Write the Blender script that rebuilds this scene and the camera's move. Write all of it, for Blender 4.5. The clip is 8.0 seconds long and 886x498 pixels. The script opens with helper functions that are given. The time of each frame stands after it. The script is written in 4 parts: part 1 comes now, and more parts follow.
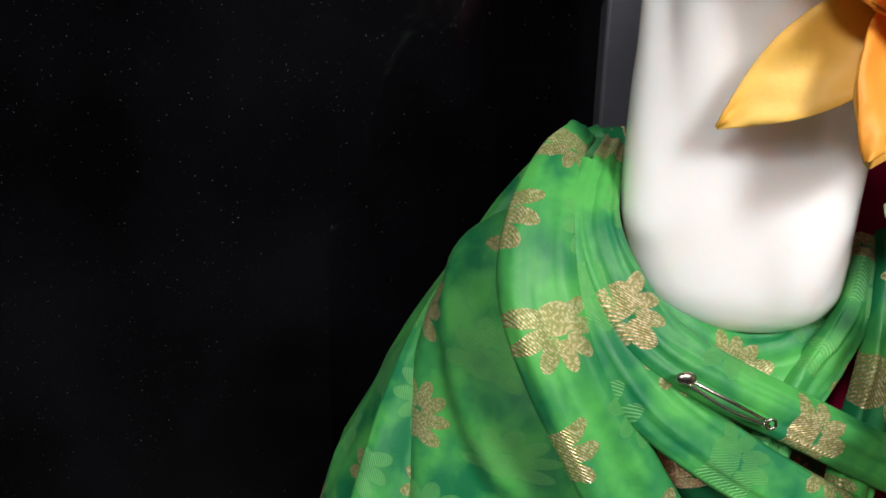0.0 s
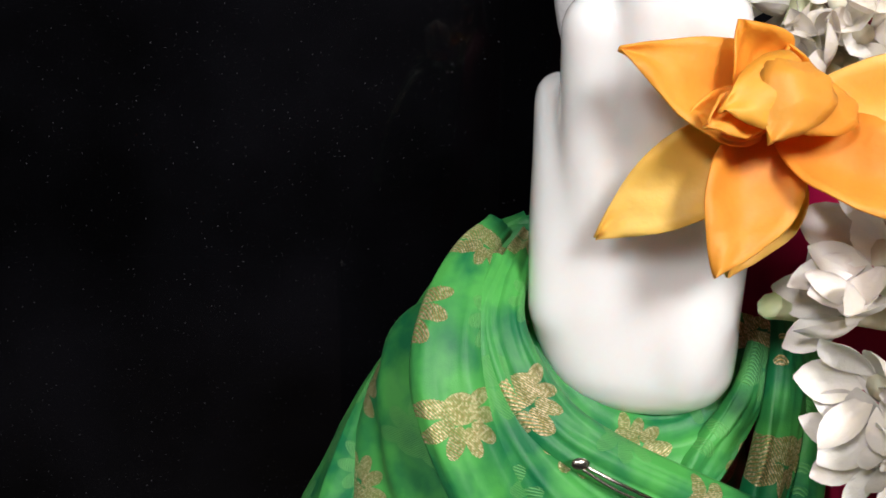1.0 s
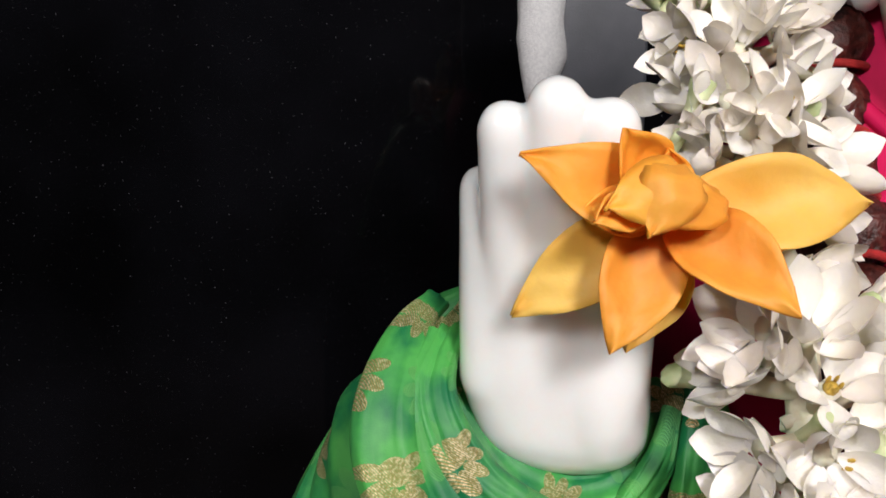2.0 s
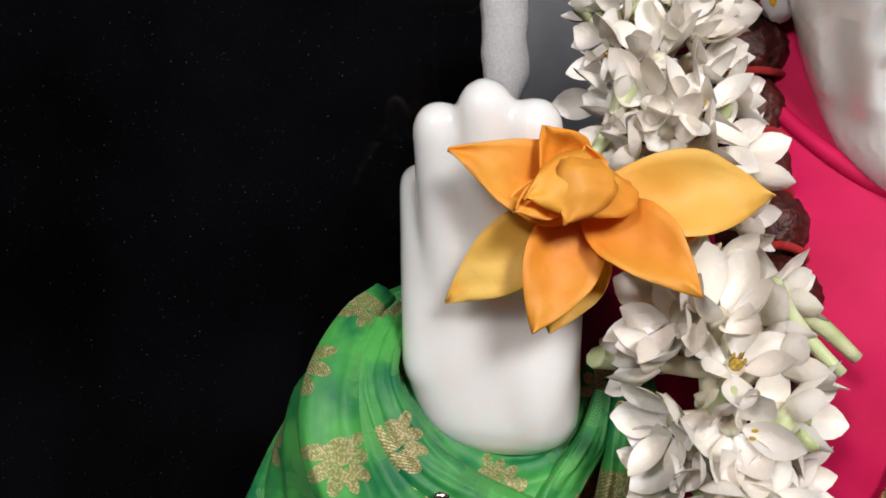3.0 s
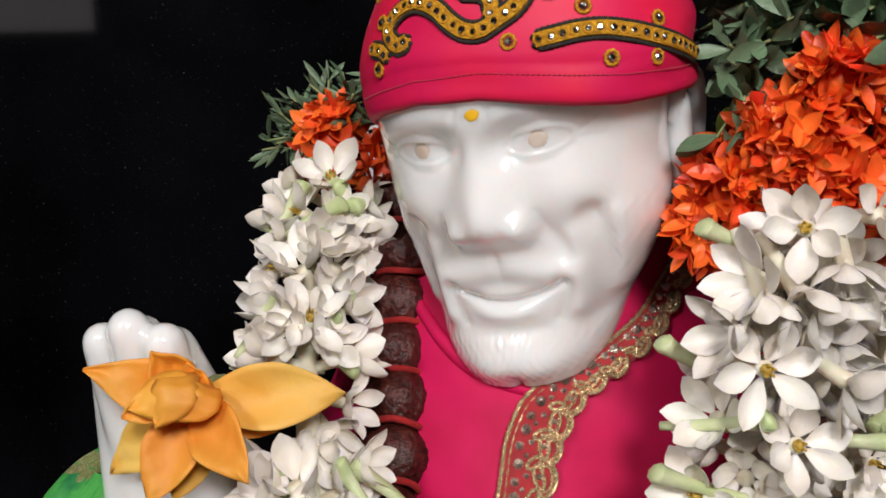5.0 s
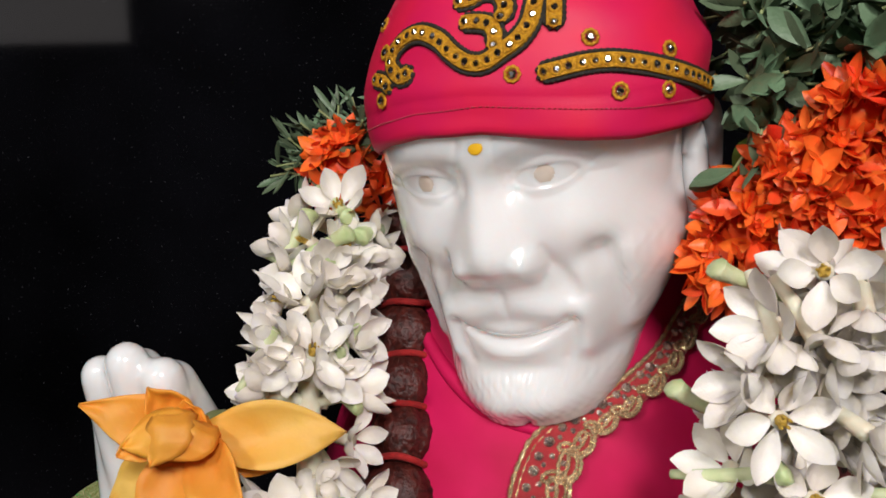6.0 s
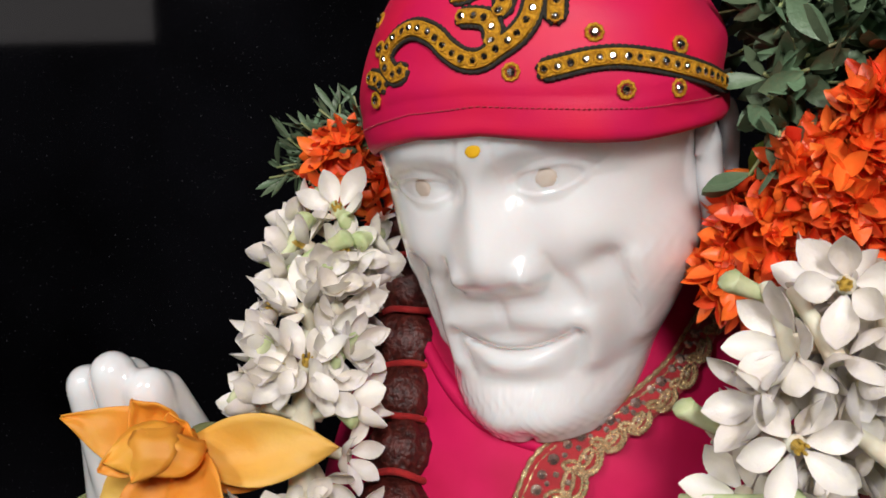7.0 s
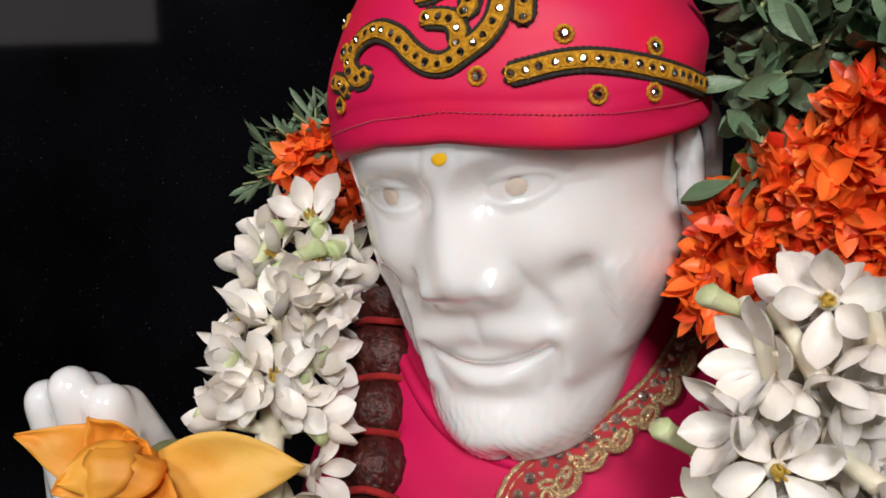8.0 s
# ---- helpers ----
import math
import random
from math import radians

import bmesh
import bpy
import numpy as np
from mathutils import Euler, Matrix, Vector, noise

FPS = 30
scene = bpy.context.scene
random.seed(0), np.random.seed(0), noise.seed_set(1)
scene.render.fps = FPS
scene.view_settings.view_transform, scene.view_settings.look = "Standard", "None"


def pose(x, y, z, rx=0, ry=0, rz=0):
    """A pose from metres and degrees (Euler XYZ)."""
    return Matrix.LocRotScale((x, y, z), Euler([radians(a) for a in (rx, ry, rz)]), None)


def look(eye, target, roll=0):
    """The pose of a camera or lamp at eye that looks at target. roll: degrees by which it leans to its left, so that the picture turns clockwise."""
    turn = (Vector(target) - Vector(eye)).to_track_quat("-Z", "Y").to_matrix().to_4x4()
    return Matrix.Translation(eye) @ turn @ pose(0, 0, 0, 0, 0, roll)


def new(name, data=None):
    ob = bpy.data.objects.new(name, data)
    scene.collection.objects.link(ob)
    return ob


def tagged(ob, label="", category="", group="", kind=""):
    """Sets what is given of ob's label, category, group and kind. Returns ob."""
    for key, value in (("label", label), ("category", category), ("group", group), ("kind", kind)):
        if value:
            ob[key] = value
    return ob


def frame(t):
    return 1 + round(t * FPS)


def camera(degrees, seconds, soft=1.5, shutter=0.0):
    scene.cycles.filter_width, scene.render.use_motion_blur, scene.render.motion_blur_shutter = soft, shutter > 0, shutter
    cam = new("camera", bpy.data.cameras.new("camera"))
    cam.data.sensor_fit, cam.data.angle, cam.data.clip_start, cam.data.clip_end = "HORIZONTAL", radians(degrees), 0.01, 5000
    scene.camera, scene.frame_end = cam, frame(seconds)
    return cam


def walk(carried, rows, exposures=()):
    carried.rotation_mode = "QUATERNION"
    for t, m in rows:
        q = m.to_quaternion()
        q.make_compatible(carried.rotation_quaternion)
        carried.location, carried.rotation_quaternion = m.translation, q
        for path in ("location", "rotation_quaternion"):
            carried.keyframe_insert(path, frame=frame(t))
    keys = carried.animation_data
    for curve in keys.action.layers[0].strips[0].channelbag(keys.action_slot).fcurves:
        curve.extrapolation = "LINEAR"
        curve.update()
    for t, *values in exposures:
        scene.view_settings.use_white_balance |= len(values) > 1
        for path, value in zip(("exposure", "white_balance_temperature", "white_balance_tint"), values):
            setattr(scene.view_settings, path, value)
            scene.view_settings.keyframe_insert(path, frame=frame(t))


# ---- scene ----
cam = camera(54.0, 8.0, soft=1.7)
# the camera's rows were taken in a frame that leans back by 20 degrees
LEVEL = pose(0, 0, 1.35) @ pose(0, 0, 0, -20) @ pose(0, 0, -1.35)
PATH = [
    (0, (-0.015, 0.009, 1.355), (0.109, 2.0, 1.494), 0.4),
    (0.5, (-0.007, -0.006, 1.372), (0.079, 1.985, 1.542), 0.3),
    (1, (0.019, -0.019, 1.376), (0.09, 1.97, 1.575), -0.3),
    (1.5, (0.034, -0.042, 1.388), (0.108, 1.94, 1.646), -0.7),
    (3, (0.052, -0.071, 1.369), (0.187, 1.893, 1.721), -1.3),
    (3.5, (0.082, -0.105, 1.37), (0.227, 1.858, 1.728), -2.0),
    (4, (0.135, -0.147, 1.376), (0.296, 1.806, 1.775), -2.7),
    (4.5, (0.195, -0.187, 1.393), (0.302, 1.764, 1.821), -2.3),
    (5, (0.222, -0.188, 1.408), (0.276, 1.756, 1.872), -1.8),
    (6.5, (0.237, -0.171, 1.426), (0.192, 1.769, 1.913), -0.5),
    (7, (0.245, -0.161, 1.43), (0.173, 1.779, 1.913), -0.2),
    (7.5, (0.255, -0.154, 1.434), (0.171, 1.785, 1.917), -0.1),
    (8, (0.259, -0.147, 1.438), (0.174, 1.792, 1.92), -0.2),
]
walk(cam, [(t, LEVEL @ look(eye, target, roll)) for t, eye, target, roll in PATH],
     exposures=[(0.0, 0.55), (1.5, 0.42), (3.0, 0.15), (4.5, 0.0), (6.5, -0.03), (8.0, -0.05)])

# ---- light ----
world = bpy.data.worlds.new("world")
scene.world = world
world.use_nodes = True
world.node_tree.nodes["Background"].inputs["Color"].default_value = (0.5, 0.55, 0.65, 1)
world.node_tree.nodes["Background"].inputs["Strength"].default_value = 0.02


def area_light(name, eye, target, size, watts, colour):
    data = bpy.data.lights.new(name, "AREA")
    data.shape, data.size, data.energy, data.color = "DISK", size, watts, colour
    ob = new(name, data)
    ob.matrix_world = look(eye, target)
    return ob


area_light("key_light", (-1.00, -1.60, 2.68), (0.22, 0.27, 1.4), 0.45, 29, (1.0, 0.95, 0.93))
# added frontal fill with no source of its own; softens face and palm
area_light("fill_light", (0.40, -1.10, 2.12), (0.25, 0.25, 1.4), 0.34, 19.5, (1.0, 0.95, 0.93))


# ---- materials ----
def nodes_of(name):
    m = bpy.data.materials.new(name)
    m.use_nodes = True
    nt = m.node_tree
    return m, nt, nt.nodes["Principled BSDF"]


def put(nt, kind, **values):
    n = nt.nodes.new(kind)
    for k, v in values.items():
        n.inputs[k].default_value = v
    return n


def calc(nt, op, a, b=0.0, c=0.0):
    n = nt.nodes.new("ShaderNodeMath")
    n.operation = op
    for i, v in enumerate((a, b, c)):
        if isinstance(v, (int, float)):
            n.inputs[i].default_value = v
        else:
            nt.links.new(v, n.inputs[i])
    return n.outputs[0]


def blend(nt, fac, a, b):
    n = nt.nodes.new("ShaderNodeMix")
    n.data_type = "RGBA"
    for socket, v in ((n.inputs["Factor"], fac), (n.inputs[6], a), (n.inputs[7], b)):
        if isinstance(v, (int, float)):
            socket.default_value = v
        elif isinstance(v, tuple):
            socket.default_value = (*v, 1)
        else:
            nt.links.new(v, socket)
    return n.outputs[2]


def cloudy(nt, scale, detail=4.0, low=0.35, high=0.65):
    co = nt.nodes.new("ShaderNodeTexCoord")
    n = put(nt, "ShaderNodeTexNoise", Scale=scale, Detail=detail)
    nt.links.new(co.outputs["Object"], n.inputs["Vector"])
    r = put(nt, "ShaderNodeMapRange")
    r.inputs[1].default_value, r.inputs[2].default_value = low, high
    nt.links.new(n.outputs["Fac"], r.inputs[0])
    return r.outputs[0]


def bumped(nt, bsdf, height, distance, strength=1.0):
    b = put(nt, "ShaderNodeBump", Strength=strength, Distance=distance)
    nt.links.new(height, b.inputs["Height"])
    nt.links.new(b.outputs[0], bsdf.inputs["Normal"])


def matter(name, a, b, rough=0.5, scale=40.0, fine=400.0, bump=0.0003, metal=0.0, sss=0.0, sss_radius=(0.01, 0.006, 0.004),
           coat=0.0, sheen=0.0, island=0.0, vary=0.0):
    """Two tones by a coarse noise, a fine relief, a little difference from piece to piece."""
    m, nt, p = nodes_of(name)
    col = blend(nt, cloudy(nt, scale), a, b)
    if vary:
        info = nt.nodes.new("ShaderNodeObjectInfo")
        hsv = put(nt, "ShaderNodeHueSaturation")
        nt.links.new(calc(nt, "MULTIPLY_ADD", info.outputs["Random"], vary, 1.0 - vary / 2), hsv.inputs["Value"])
        nt.links.new(calc(nt, "MULTIPLY_ADD", info.outputs["Random"], vary * 0.08, 0.5 - vary * 0.04), hsv.inputs["Hue"])
        nt.links.new(col, hsv.inputs["Color"])
        col = hsv.outputs[0]
    nt.links.new(col, p.inputs["Base Color"])
    p.inputs["Roughness"].default_value, p.inputs["Metallic"].default_value = rough, metal
    p.inputs["Subsurface Weight"].default_value = sss
    p.inputs["Subsurface Radius"].default_value = sss_radius
    p.inputs["Subsurface Scale"].default_value = 1.0
    p.inputs["Coat Weight"].default_value = coat
    p.inputs["Coat Roughness"].default_value = 0.08
    p.inputs["Sheen Weight"].default_value = sheen
    bumped(nt, p, cloudy(nt, fine, 3.0, 0.2, 0.8), bump)
    return m


MARBLE = matter("white_marble", (0.92, 0.905, 0.90), (0.89, 0.87, 0.865), 0.17, 25, 120, 0.00012, sss=0.95, sss_radius=(0.018, 0.015, 0.014), coat=0.8)
IRIS = matter("stained_marble", (0.70, 0.58, 0.48), (0.80, 0.71, 0.62), 0.2, 60, 200, 0.0001, sss=0.15, coat=0.4)
PETAL = matter("tuberose_petal", (0.87, 0.85, 0.79), (0.82, 0.75, 0.67), 0.42, 60, 500, 0.0002, sss=0.45, sss_radius=(0.006, 0.006, 0.004), vary=0.12)
TUBE = matter("tuberose_tube", (0.78, 0.76, 0.60), (0.70, 0.60, 0.46), 0.45, 80, 500, 0.0002, sss=0.25, vary=0.15)
BUD = matter("green_bud", (0.42, 0.52, 0.24), (0.66, 0.70, 0.44), 0.42, 70, 500, 0.0002, sss=0.2, vary=0.2)
HEART = matter("flower_heart", (0.55, 0.36, 0.05), (0.35, 0.22, 0.03), 0.6, 300, 900, 0.0003)
CHAMPAK = matter("orange_petal", (0.87, 0.36, 0.045), (0.81, 0.26, 0.022), 0.60, 28, 260, 0.00015, sss=0.3, sss_radius=(0.006, 0.003, 0.001), vary=0.1)
CHAMPAK_PALE = matter("yellow_petal", (0.91, 0.52, 0.120), (0.86, 0.40, 0.060), 0.60, 28, 260, 0.00015, sss=0.3, sss_radius=(0.006, 0.004, 0.001), vary=0.1)
IXORA = matter("red_orange_petal", (0.90, 0.150, 0.026), (0.84, 0.085, 0.014), 0.45, 60, 500, 0.0002, sss=0.25, sss_radius=(0.006, 0.002, 0.001), vary=0.25)
LEAF = matter("grey_green_leaf", (0.150, 0.215, 0.120), (0.085, 0.140, 0.080), 0.45, 60, 700, 0.0002, vary=0.7)
STALK = matter("pale_stalk", (0.22, 0.28, 0.10), (0.30, 0.30, 0.14), 0.55, 80, 700, 0.0002, vary=0.4)
BETEL = matter("dark_leaf", (0.06, 0.10, 0.015), (0.09, 0.12, 0.02), 0.3, 60, 300, 0.0003)
GOLD = matter("gold_thread", (0.88, 0.68, 0.42), (0.50, 0.32, 0.16), 0.20, 700, 1500, 0.0005, metal=0.8)
YELLOW = matter("yellow_thread", (0.85, 0.46, 0.025), (0.55, 0.24, 0.012), 0.4, 700, 2500, 0.0005, metal=0.3)
BLACK = matter("black_cord", (0.012, 0.012, 0.010), (0.03, 0.025, 0.015), 0.7, 500, 2500, 0.0004)
SILVER = matter("cut_crystal", (0.80, 0.80, 0.82), (0.40, 0.40, 0.44), 0.09, 500, 900, 0.00001, metal=1.0, vary=0.4)
SEQUIN = matter("dark_mirror_sequin", (0.88, 0.78, 0.70), (0.45, 0.28, 0.24), 0.12, 400, 900, 0.00005, metal=0.9, vary=0.5)
STEEL = matter("pin_steel", (0.55, 0.52, 0.45), (0.45, 0.42, 0.36), 0.25, 300, 900, 0.00005, metal=1.0)
PASTE = matter("yellow_paste", (0.85, 0.50, 0.015), (0.80, 0.44, 0.01), 0.5, 200, 900, 0.0001)
REDCORD = matter("red_thread", (0.42, 0.007, 0.007), (0.28, 0.004, 0.004), 0.7, 300, 1800, 0.0004, sheen=0.05)
RIBBON = matter("red_ribbon", (0.42, 0.006, 0.014), (0.26, 0.003, 0.008), 0.6, 120, 1800, 0.0003, sheen=0.3)


def woven(name, a, b, rough, fine=2200.0, sheen=0.4, scale=30.0):
    m, nt, p = nodes_of(name)
    nt.links.new(blend(nt, cloudy(nt, scale), a, b), p.inputs["Base Color"])
    p.inputs["Roughness"].default_value, p.inputs["Sheen Weight"].default_value = rough, sheen
    p.inputs["Specular IOR Level"].default_value = 0.3
    p.inputs["Sheen Roughness"].default_value = 0.35
    p.inputs["Sheen Tint"].default_value = (*[min(1, v * 1.2 + 0.1) for v in a], 1)
    bumped(nt, p, cloudy(nt, fine, 2.0, 0.2, 0.8), 0.00005)
    return m


CAPCLOTH = woven("crimson_satin", (0.70, 0.012, 0.060), (0.62, 0.008, 0.080), 0.5, sheen=0.06)
ROBECLOTH = woven("magenta_satin", (0.60, 0.004, 0.088), (0.50, 0.003, 0.062), 0.68, sheen=0.03)


def brocade():
    """Green silk with woven fans, gold and tone on tone, in staggered rows on the cloth's own measure."""
    m, nt, p = nodes_of("green_brocade")
    uv = nt.nodes.new("ShaderNodeUVMap")
    uv.uv_map = "UVMap"
    sep = nt.nodes.new("ShaderNodeSeparateXYZ")
    nt.links.new(uv.outputs[0], sep.inputs[0])
    PITCH_U, PITCH_V = 0.038, 0.034
    v = calc(nt, "DIVIDE", sep.outputs[1], PITCH_V)
    row = calc(nt, "FLOOR", v)
    odd = calc(nt, "FLOORED_MODULO", row, 2.0)
    u = calc(nt, "MULTIPLY_ADD", odd, 0.5, calc(nt, "DIVIDE", sep.outputs[0], PITCH_U))
    column = calc(nt, "FLOOR", u)
    x = calc(nt, "SUBTRACT", calc(nt, "FRACT", u), 0.5)
    y = calc(nt, "SUBTRACT", calc(nt, "FRACT", v), 0.5)
    mask = None
    lobes = [(0.0, -0.15, 0.20, 0.15, 0.0)]
    for k in range(7):
        ang = radians(-108 + 216 * k / 6)
        lobes.append((0.255 * math.sin(ang), -0.12 + 0.30 * math.cos(ang), 0.080, 0.150, ang))
    for cx, cy, rx, ry, ang in lobes:
        dx, dy = calc(nt, "SUBTRACT", x, cx), calc(nt, "SUBTRACT", y, cy)
        px = calc(nt, "ADD", calc(nt, "MULTIPLY", dx, math.cos(ang) / rx), calc(nt, "MULTIPLY", dy, -math.sin(ang) / rx))
        py = calc(nt, "ADD", calc(nt, "MULTIPLY", dx, math.sin(ang) / ry), calc(nt, "MULTIPLY", dy, math.cos(ang) / ry))
        d = calc(nt, "ADD", calc(nt, "MULTIPLY", px, px), calc(nt, "MULTIPLY", py, py))
        mask = d if mask is None else calc(nt, "MINIMUM", mask, d)
    inside = calc(nt, "LESS_THAN", mask, 1.0)
    threads = calc(nt, "SINE", calc(nt, "MULTIPLY", calc(nt, "ADD", sep.outputs[0], calc(nt, "MULTIPLY", sep.outputs[1], 0.6)), 2 * math.pi / 0.0009))
    broken = calc(nt, "GREATER_THAN", threads, -0.35)
    inside = calc(nt, "MULTIPLY", inside, calc(nt, "MULTIPLY_ADD", broken, 0.75, 0.25))
    golden = calc(nt, "LESS_THAN", calc(nt, "FLOORED_MODULO", calc(nt, "ADD", row, column), 2.0), 0.5)
    gold = calc(nt, "MULTIPLY", inside, golden)
    tone = calc(nt, "MULTIPLY", inside, calc(nt, "SUBTRACT", 1.0, golden))
    green = blend(nt, cloudy(nt, 42.0, 4.0, 0.40, 0.62), (0.003, 0.150, 0.050), (0.068, 0.37, 0.070))
    col = blend(nt, calc(nt, "MULTIPLY", tone, 0.55), green, (0.13, 0.42, 0.11))
    col = blend(nt, gold, col, blend(nt, cloudy(nt, 1100.0, 1.0, 0.45, 0.6), (0.42, 0.30, 0.11), (0.85, 0.66, 0.42)))
    nt.links.new(col, p.inputs["Base Color"])
    nt.links.new(calc(nt, "MULTIPLY", gold, 0.55), p.inputs["Metallic"])
    nt.links.new(calc(nt, "MULTIPLY_ADD", gold, -0.2, 0.55), p.inputs["Roughness"])
    p.inputs["Sheen Weight"].default_value = 0.08
    p.inputs["Sheen Tint"].default_value = (0.3, 0.9, 0.3, 1)
    h = calc(nt, "ADD", calc(nt, "MULTIPLY", cloudy(nt, 1600.0, 2.0, 0.2, 0.8), 0.4), calc(nt, "MULTIPLY", inside, threads))
    bumped(nt, p, h, 0.00012)
    return m


BROCADE = brocade()


def granite():
    m, nt, p = nodes_of("black_granite")
    speck = cloudy(nt, 240.0, 2.0, 0.69, 0.73)
    base = blend(nt, cloudy(nt, 3.0), (0.0018, 0.0018, 0.0022), (0.0055, 0.0056, 0.0075))
    nt.links.new(blend(nt, speck, base, (0.08, 0.08, 0.09)), p.inputs["Base Color"])
    p.inputs["Roughness"].default_value = 0.05
    p.inputs["Specular IOR Level"].default_value = 0.3
    return m


GRANITE = granite()
PLASTER = matter("dull_plaster", (0.11, 0.10, 0.10), (0.08, 0.075, 0.075), 0.9, 4, 200, 0.001)
FLOORING = matter("dark_floor", (0.06, 0.045, 0.04), (0.04, 0.03, 0.03), 0.3, 6, 200, 0.0003)
STUCCO = matter("white_stucco", (0.90, 0.90, 0.91), (0.78, 0.78, 0.80), 0.85, 300, 700, 0.0012)
SLATE = matter("grey_board", (0.09, 0.095, 0.115), (0.07, 0.075, 0.09), 0.4, 20, 500, 0.0003)


def rudraksha():
    m, nt, p = nodes_of("rudraksha_seed")
    n = cloudy(nt, 330.0, 5.0, 0.3, 0.7)
    nt.links.new(blend(nt, n, (0.022, 0.003, 0.002), (0.095, 0.015, 0.010)), p.inputs["Base Color"])
    p.inputs["Roughness"].default_value = 0.45
    bumped(nt, p, n, 0.0006)
    return m


SEED = rudraksha()


# ---- mesh tools ----
def mesh_from(name, verts, faces, mats, smooth=True, indices=None):
    me = bpy.data.meshes.new(name)
    me.from_pydata([tuple(v) for v in verts], [], faces)
    for m in mats:
        me.materials.append(m)
    if indices is not None:
        me.polygons.foreach_set("material_index", indices)
    me.polygons.foreach_set("use_smooth", [smooth] * len(me.polygons))
    me.update()
    return me


def grid_faces(rows, cols, wrap=False, base=0):
    out = []
    for i in range(rows - 1):
        for j in range(cols if wrap else cols - 1):
            k = (j + 1) % cols
            out.append((base + i * cols + j, base + i * cols + k, base + (i + 1) * cols + k, base + (i + 1) * cols + j))
    return out


def spline(points, n):
    """n points along a Catmull-Rom curve through the given ones."""
    p = [np.array(q, float) for q in points]
    p = [2 * p[0] - p[1]] + p + [2 * p[-1] - p[-2]]
    out = []
    for s in np.linspace(0, len(p) - 3 - 1e-9, n):
        i, t = int(s), s - int(s)
        a, b, c, d = p[i:i + 4]
        out.append(0.5 * (2 * b + (c - a) * t + (2 * a - 5 * b + 4 * c - d) * t * t + (3 * b - 3 * c + d - a) * t ** 3))
    return np.array(out)


def sweep(path, radius, sides=8, up=(0, 0, 1), flat=1.0, closed=False):
    """A tube along the path; radius is a number or one for each point."""
    path = np.array(path)
    n = len(path)
    rad = np.broadcast_to(radius, n)
    verts = []
    for i in range(n):
        a, b = path[(i - 1) % n if closed else max(i - 1, 0)], path[(i + 1) % n if closed else min(i + 1, n - 1)]
        t = (b - a) / (np.linalg.norm(b - a) + 1e-12)
        s = np.cross(t, up)
        s /= np.linalg.norm(s) + 1e-12
        w = np.cross(s, t)
        for k in range(sides):
            q = 2 * math.pi * k / sides
            verts.append(path[i] + rad[i] * (math.cos(q) * s + flat * math.sin(q) * w))
    faces = grid_faces(n, sides, True)
    if closed:
        faces += [((n - 1) * sides + j, (n - 1) * sides + (j + 1) % sides, (j + 1) % sides, j) for j in range(sides)]
    else:
        faces += [tuple(range(sides))[::-1], tuple((n - 1) * sides + j for j in range(sides))]
    return verts, faces


def joined(pieces):
    """Several (verts, faces, material index) as one list of each."""
    verts, faces, idx = [], [], []
    for v, f, m in pieces:
        base = len(verts)
        verts += list(v)
        faces += [tuple(base + q for q in face) for face in f]
        idx += [m] * len(f)
    return verts, faces, idx


def ball(centre, radii, rows=10, cols=14):
    verts = []
    for i in range(rows):
        a = math.pi * (i + 0.02) / (rows - 0.96)
        for j in range(cols):
            b = 2 * math.pi * j / cols
            verts.append((centre[0] + radii[0] * math.sin(a) * math.cos(b), centre[1] + radii[1] * math.sin(a) * math.sin(b), centre[2] + radii[2] * math.cos(a)))
    return verts, grid_faces(rows, cols, True)


def part(name, me, parent, label="", m=None):
    ob = new(name, me)
    ob.parent = parent
    if m is not None:
        ob.matrix_basis = m
    if label:
        ob["label"] = label
    return ob


def thing(name, label, category, group="", kind="", me=None, m=None):
    ob = tagged(new(name, me), label, category, group, kind)
    if m is not None:
        ob.matrix_basis = m
    return ob


def box(a, b, bevel=0.0):
    bm = bmesh.new()
    bmesh.ops.create_cube(bm, size=1, matrix=Matrix.Translation([(p + q) / 2 for p, q in zip(a, b)]) @ Matrix.Diagonal([q - p for p, q in zip(a, b)] + [1]))
    if bevel:
        bmesh.ops.bevel(bm, geom=list(bm.edges), offset=bevel, segments=3, affect="EDGES", profile=0.5)
    return bm


def bm_mesh(name, bm, mat):
    me = bpy.data.meshes.new(name)
    bm.to_mesh(me)
    bm.free()
    me.materials.append(mat)
    return me


def smoothstep(a, b, x):
    t = np.clip((x - a) / (b - a), 0, 1)
    return t * t * (3 - 2 * t)


# ---- the setting ----
for name, a, b, mat, label in (
    ("floor", (-3.3, -2.6, -0.1), (2.6, 1.6, 0.0), FLOORING, "dark polished stone floor of the shrine room"),
    ("ceiling", (-3.3, -2.6, 2.8), (2.6, 1.6, 2.9), PLASTER, "dull plaster ceiling of the shrine room"),
    ("wall_back", (-3.2, 1.35, 0.0), (2.5, 1.45, 2.8), GRANITE, "polished black granite wall behind the statue"),
    ("wall_front", (-3.2, -2.6, 0.0), (2.5, -2.5, 2.8), PLASTER, "dull plaster wall facing the statue"),
    ("wall_left", (-3.3, -2.6, 0.0), (-3.2, 1.45, 2.8), PLASTER, "dull plaster side wall"),
    ("wall_right", (2.5, -2.6, 0.0), (2.6, 1.45, 2.8), PLASTER, "dull plaster side wall"),
):
    thing(name, label, name.split("_")[0], kind="structure", me=bm_mesh(name, box(a, b), mat))
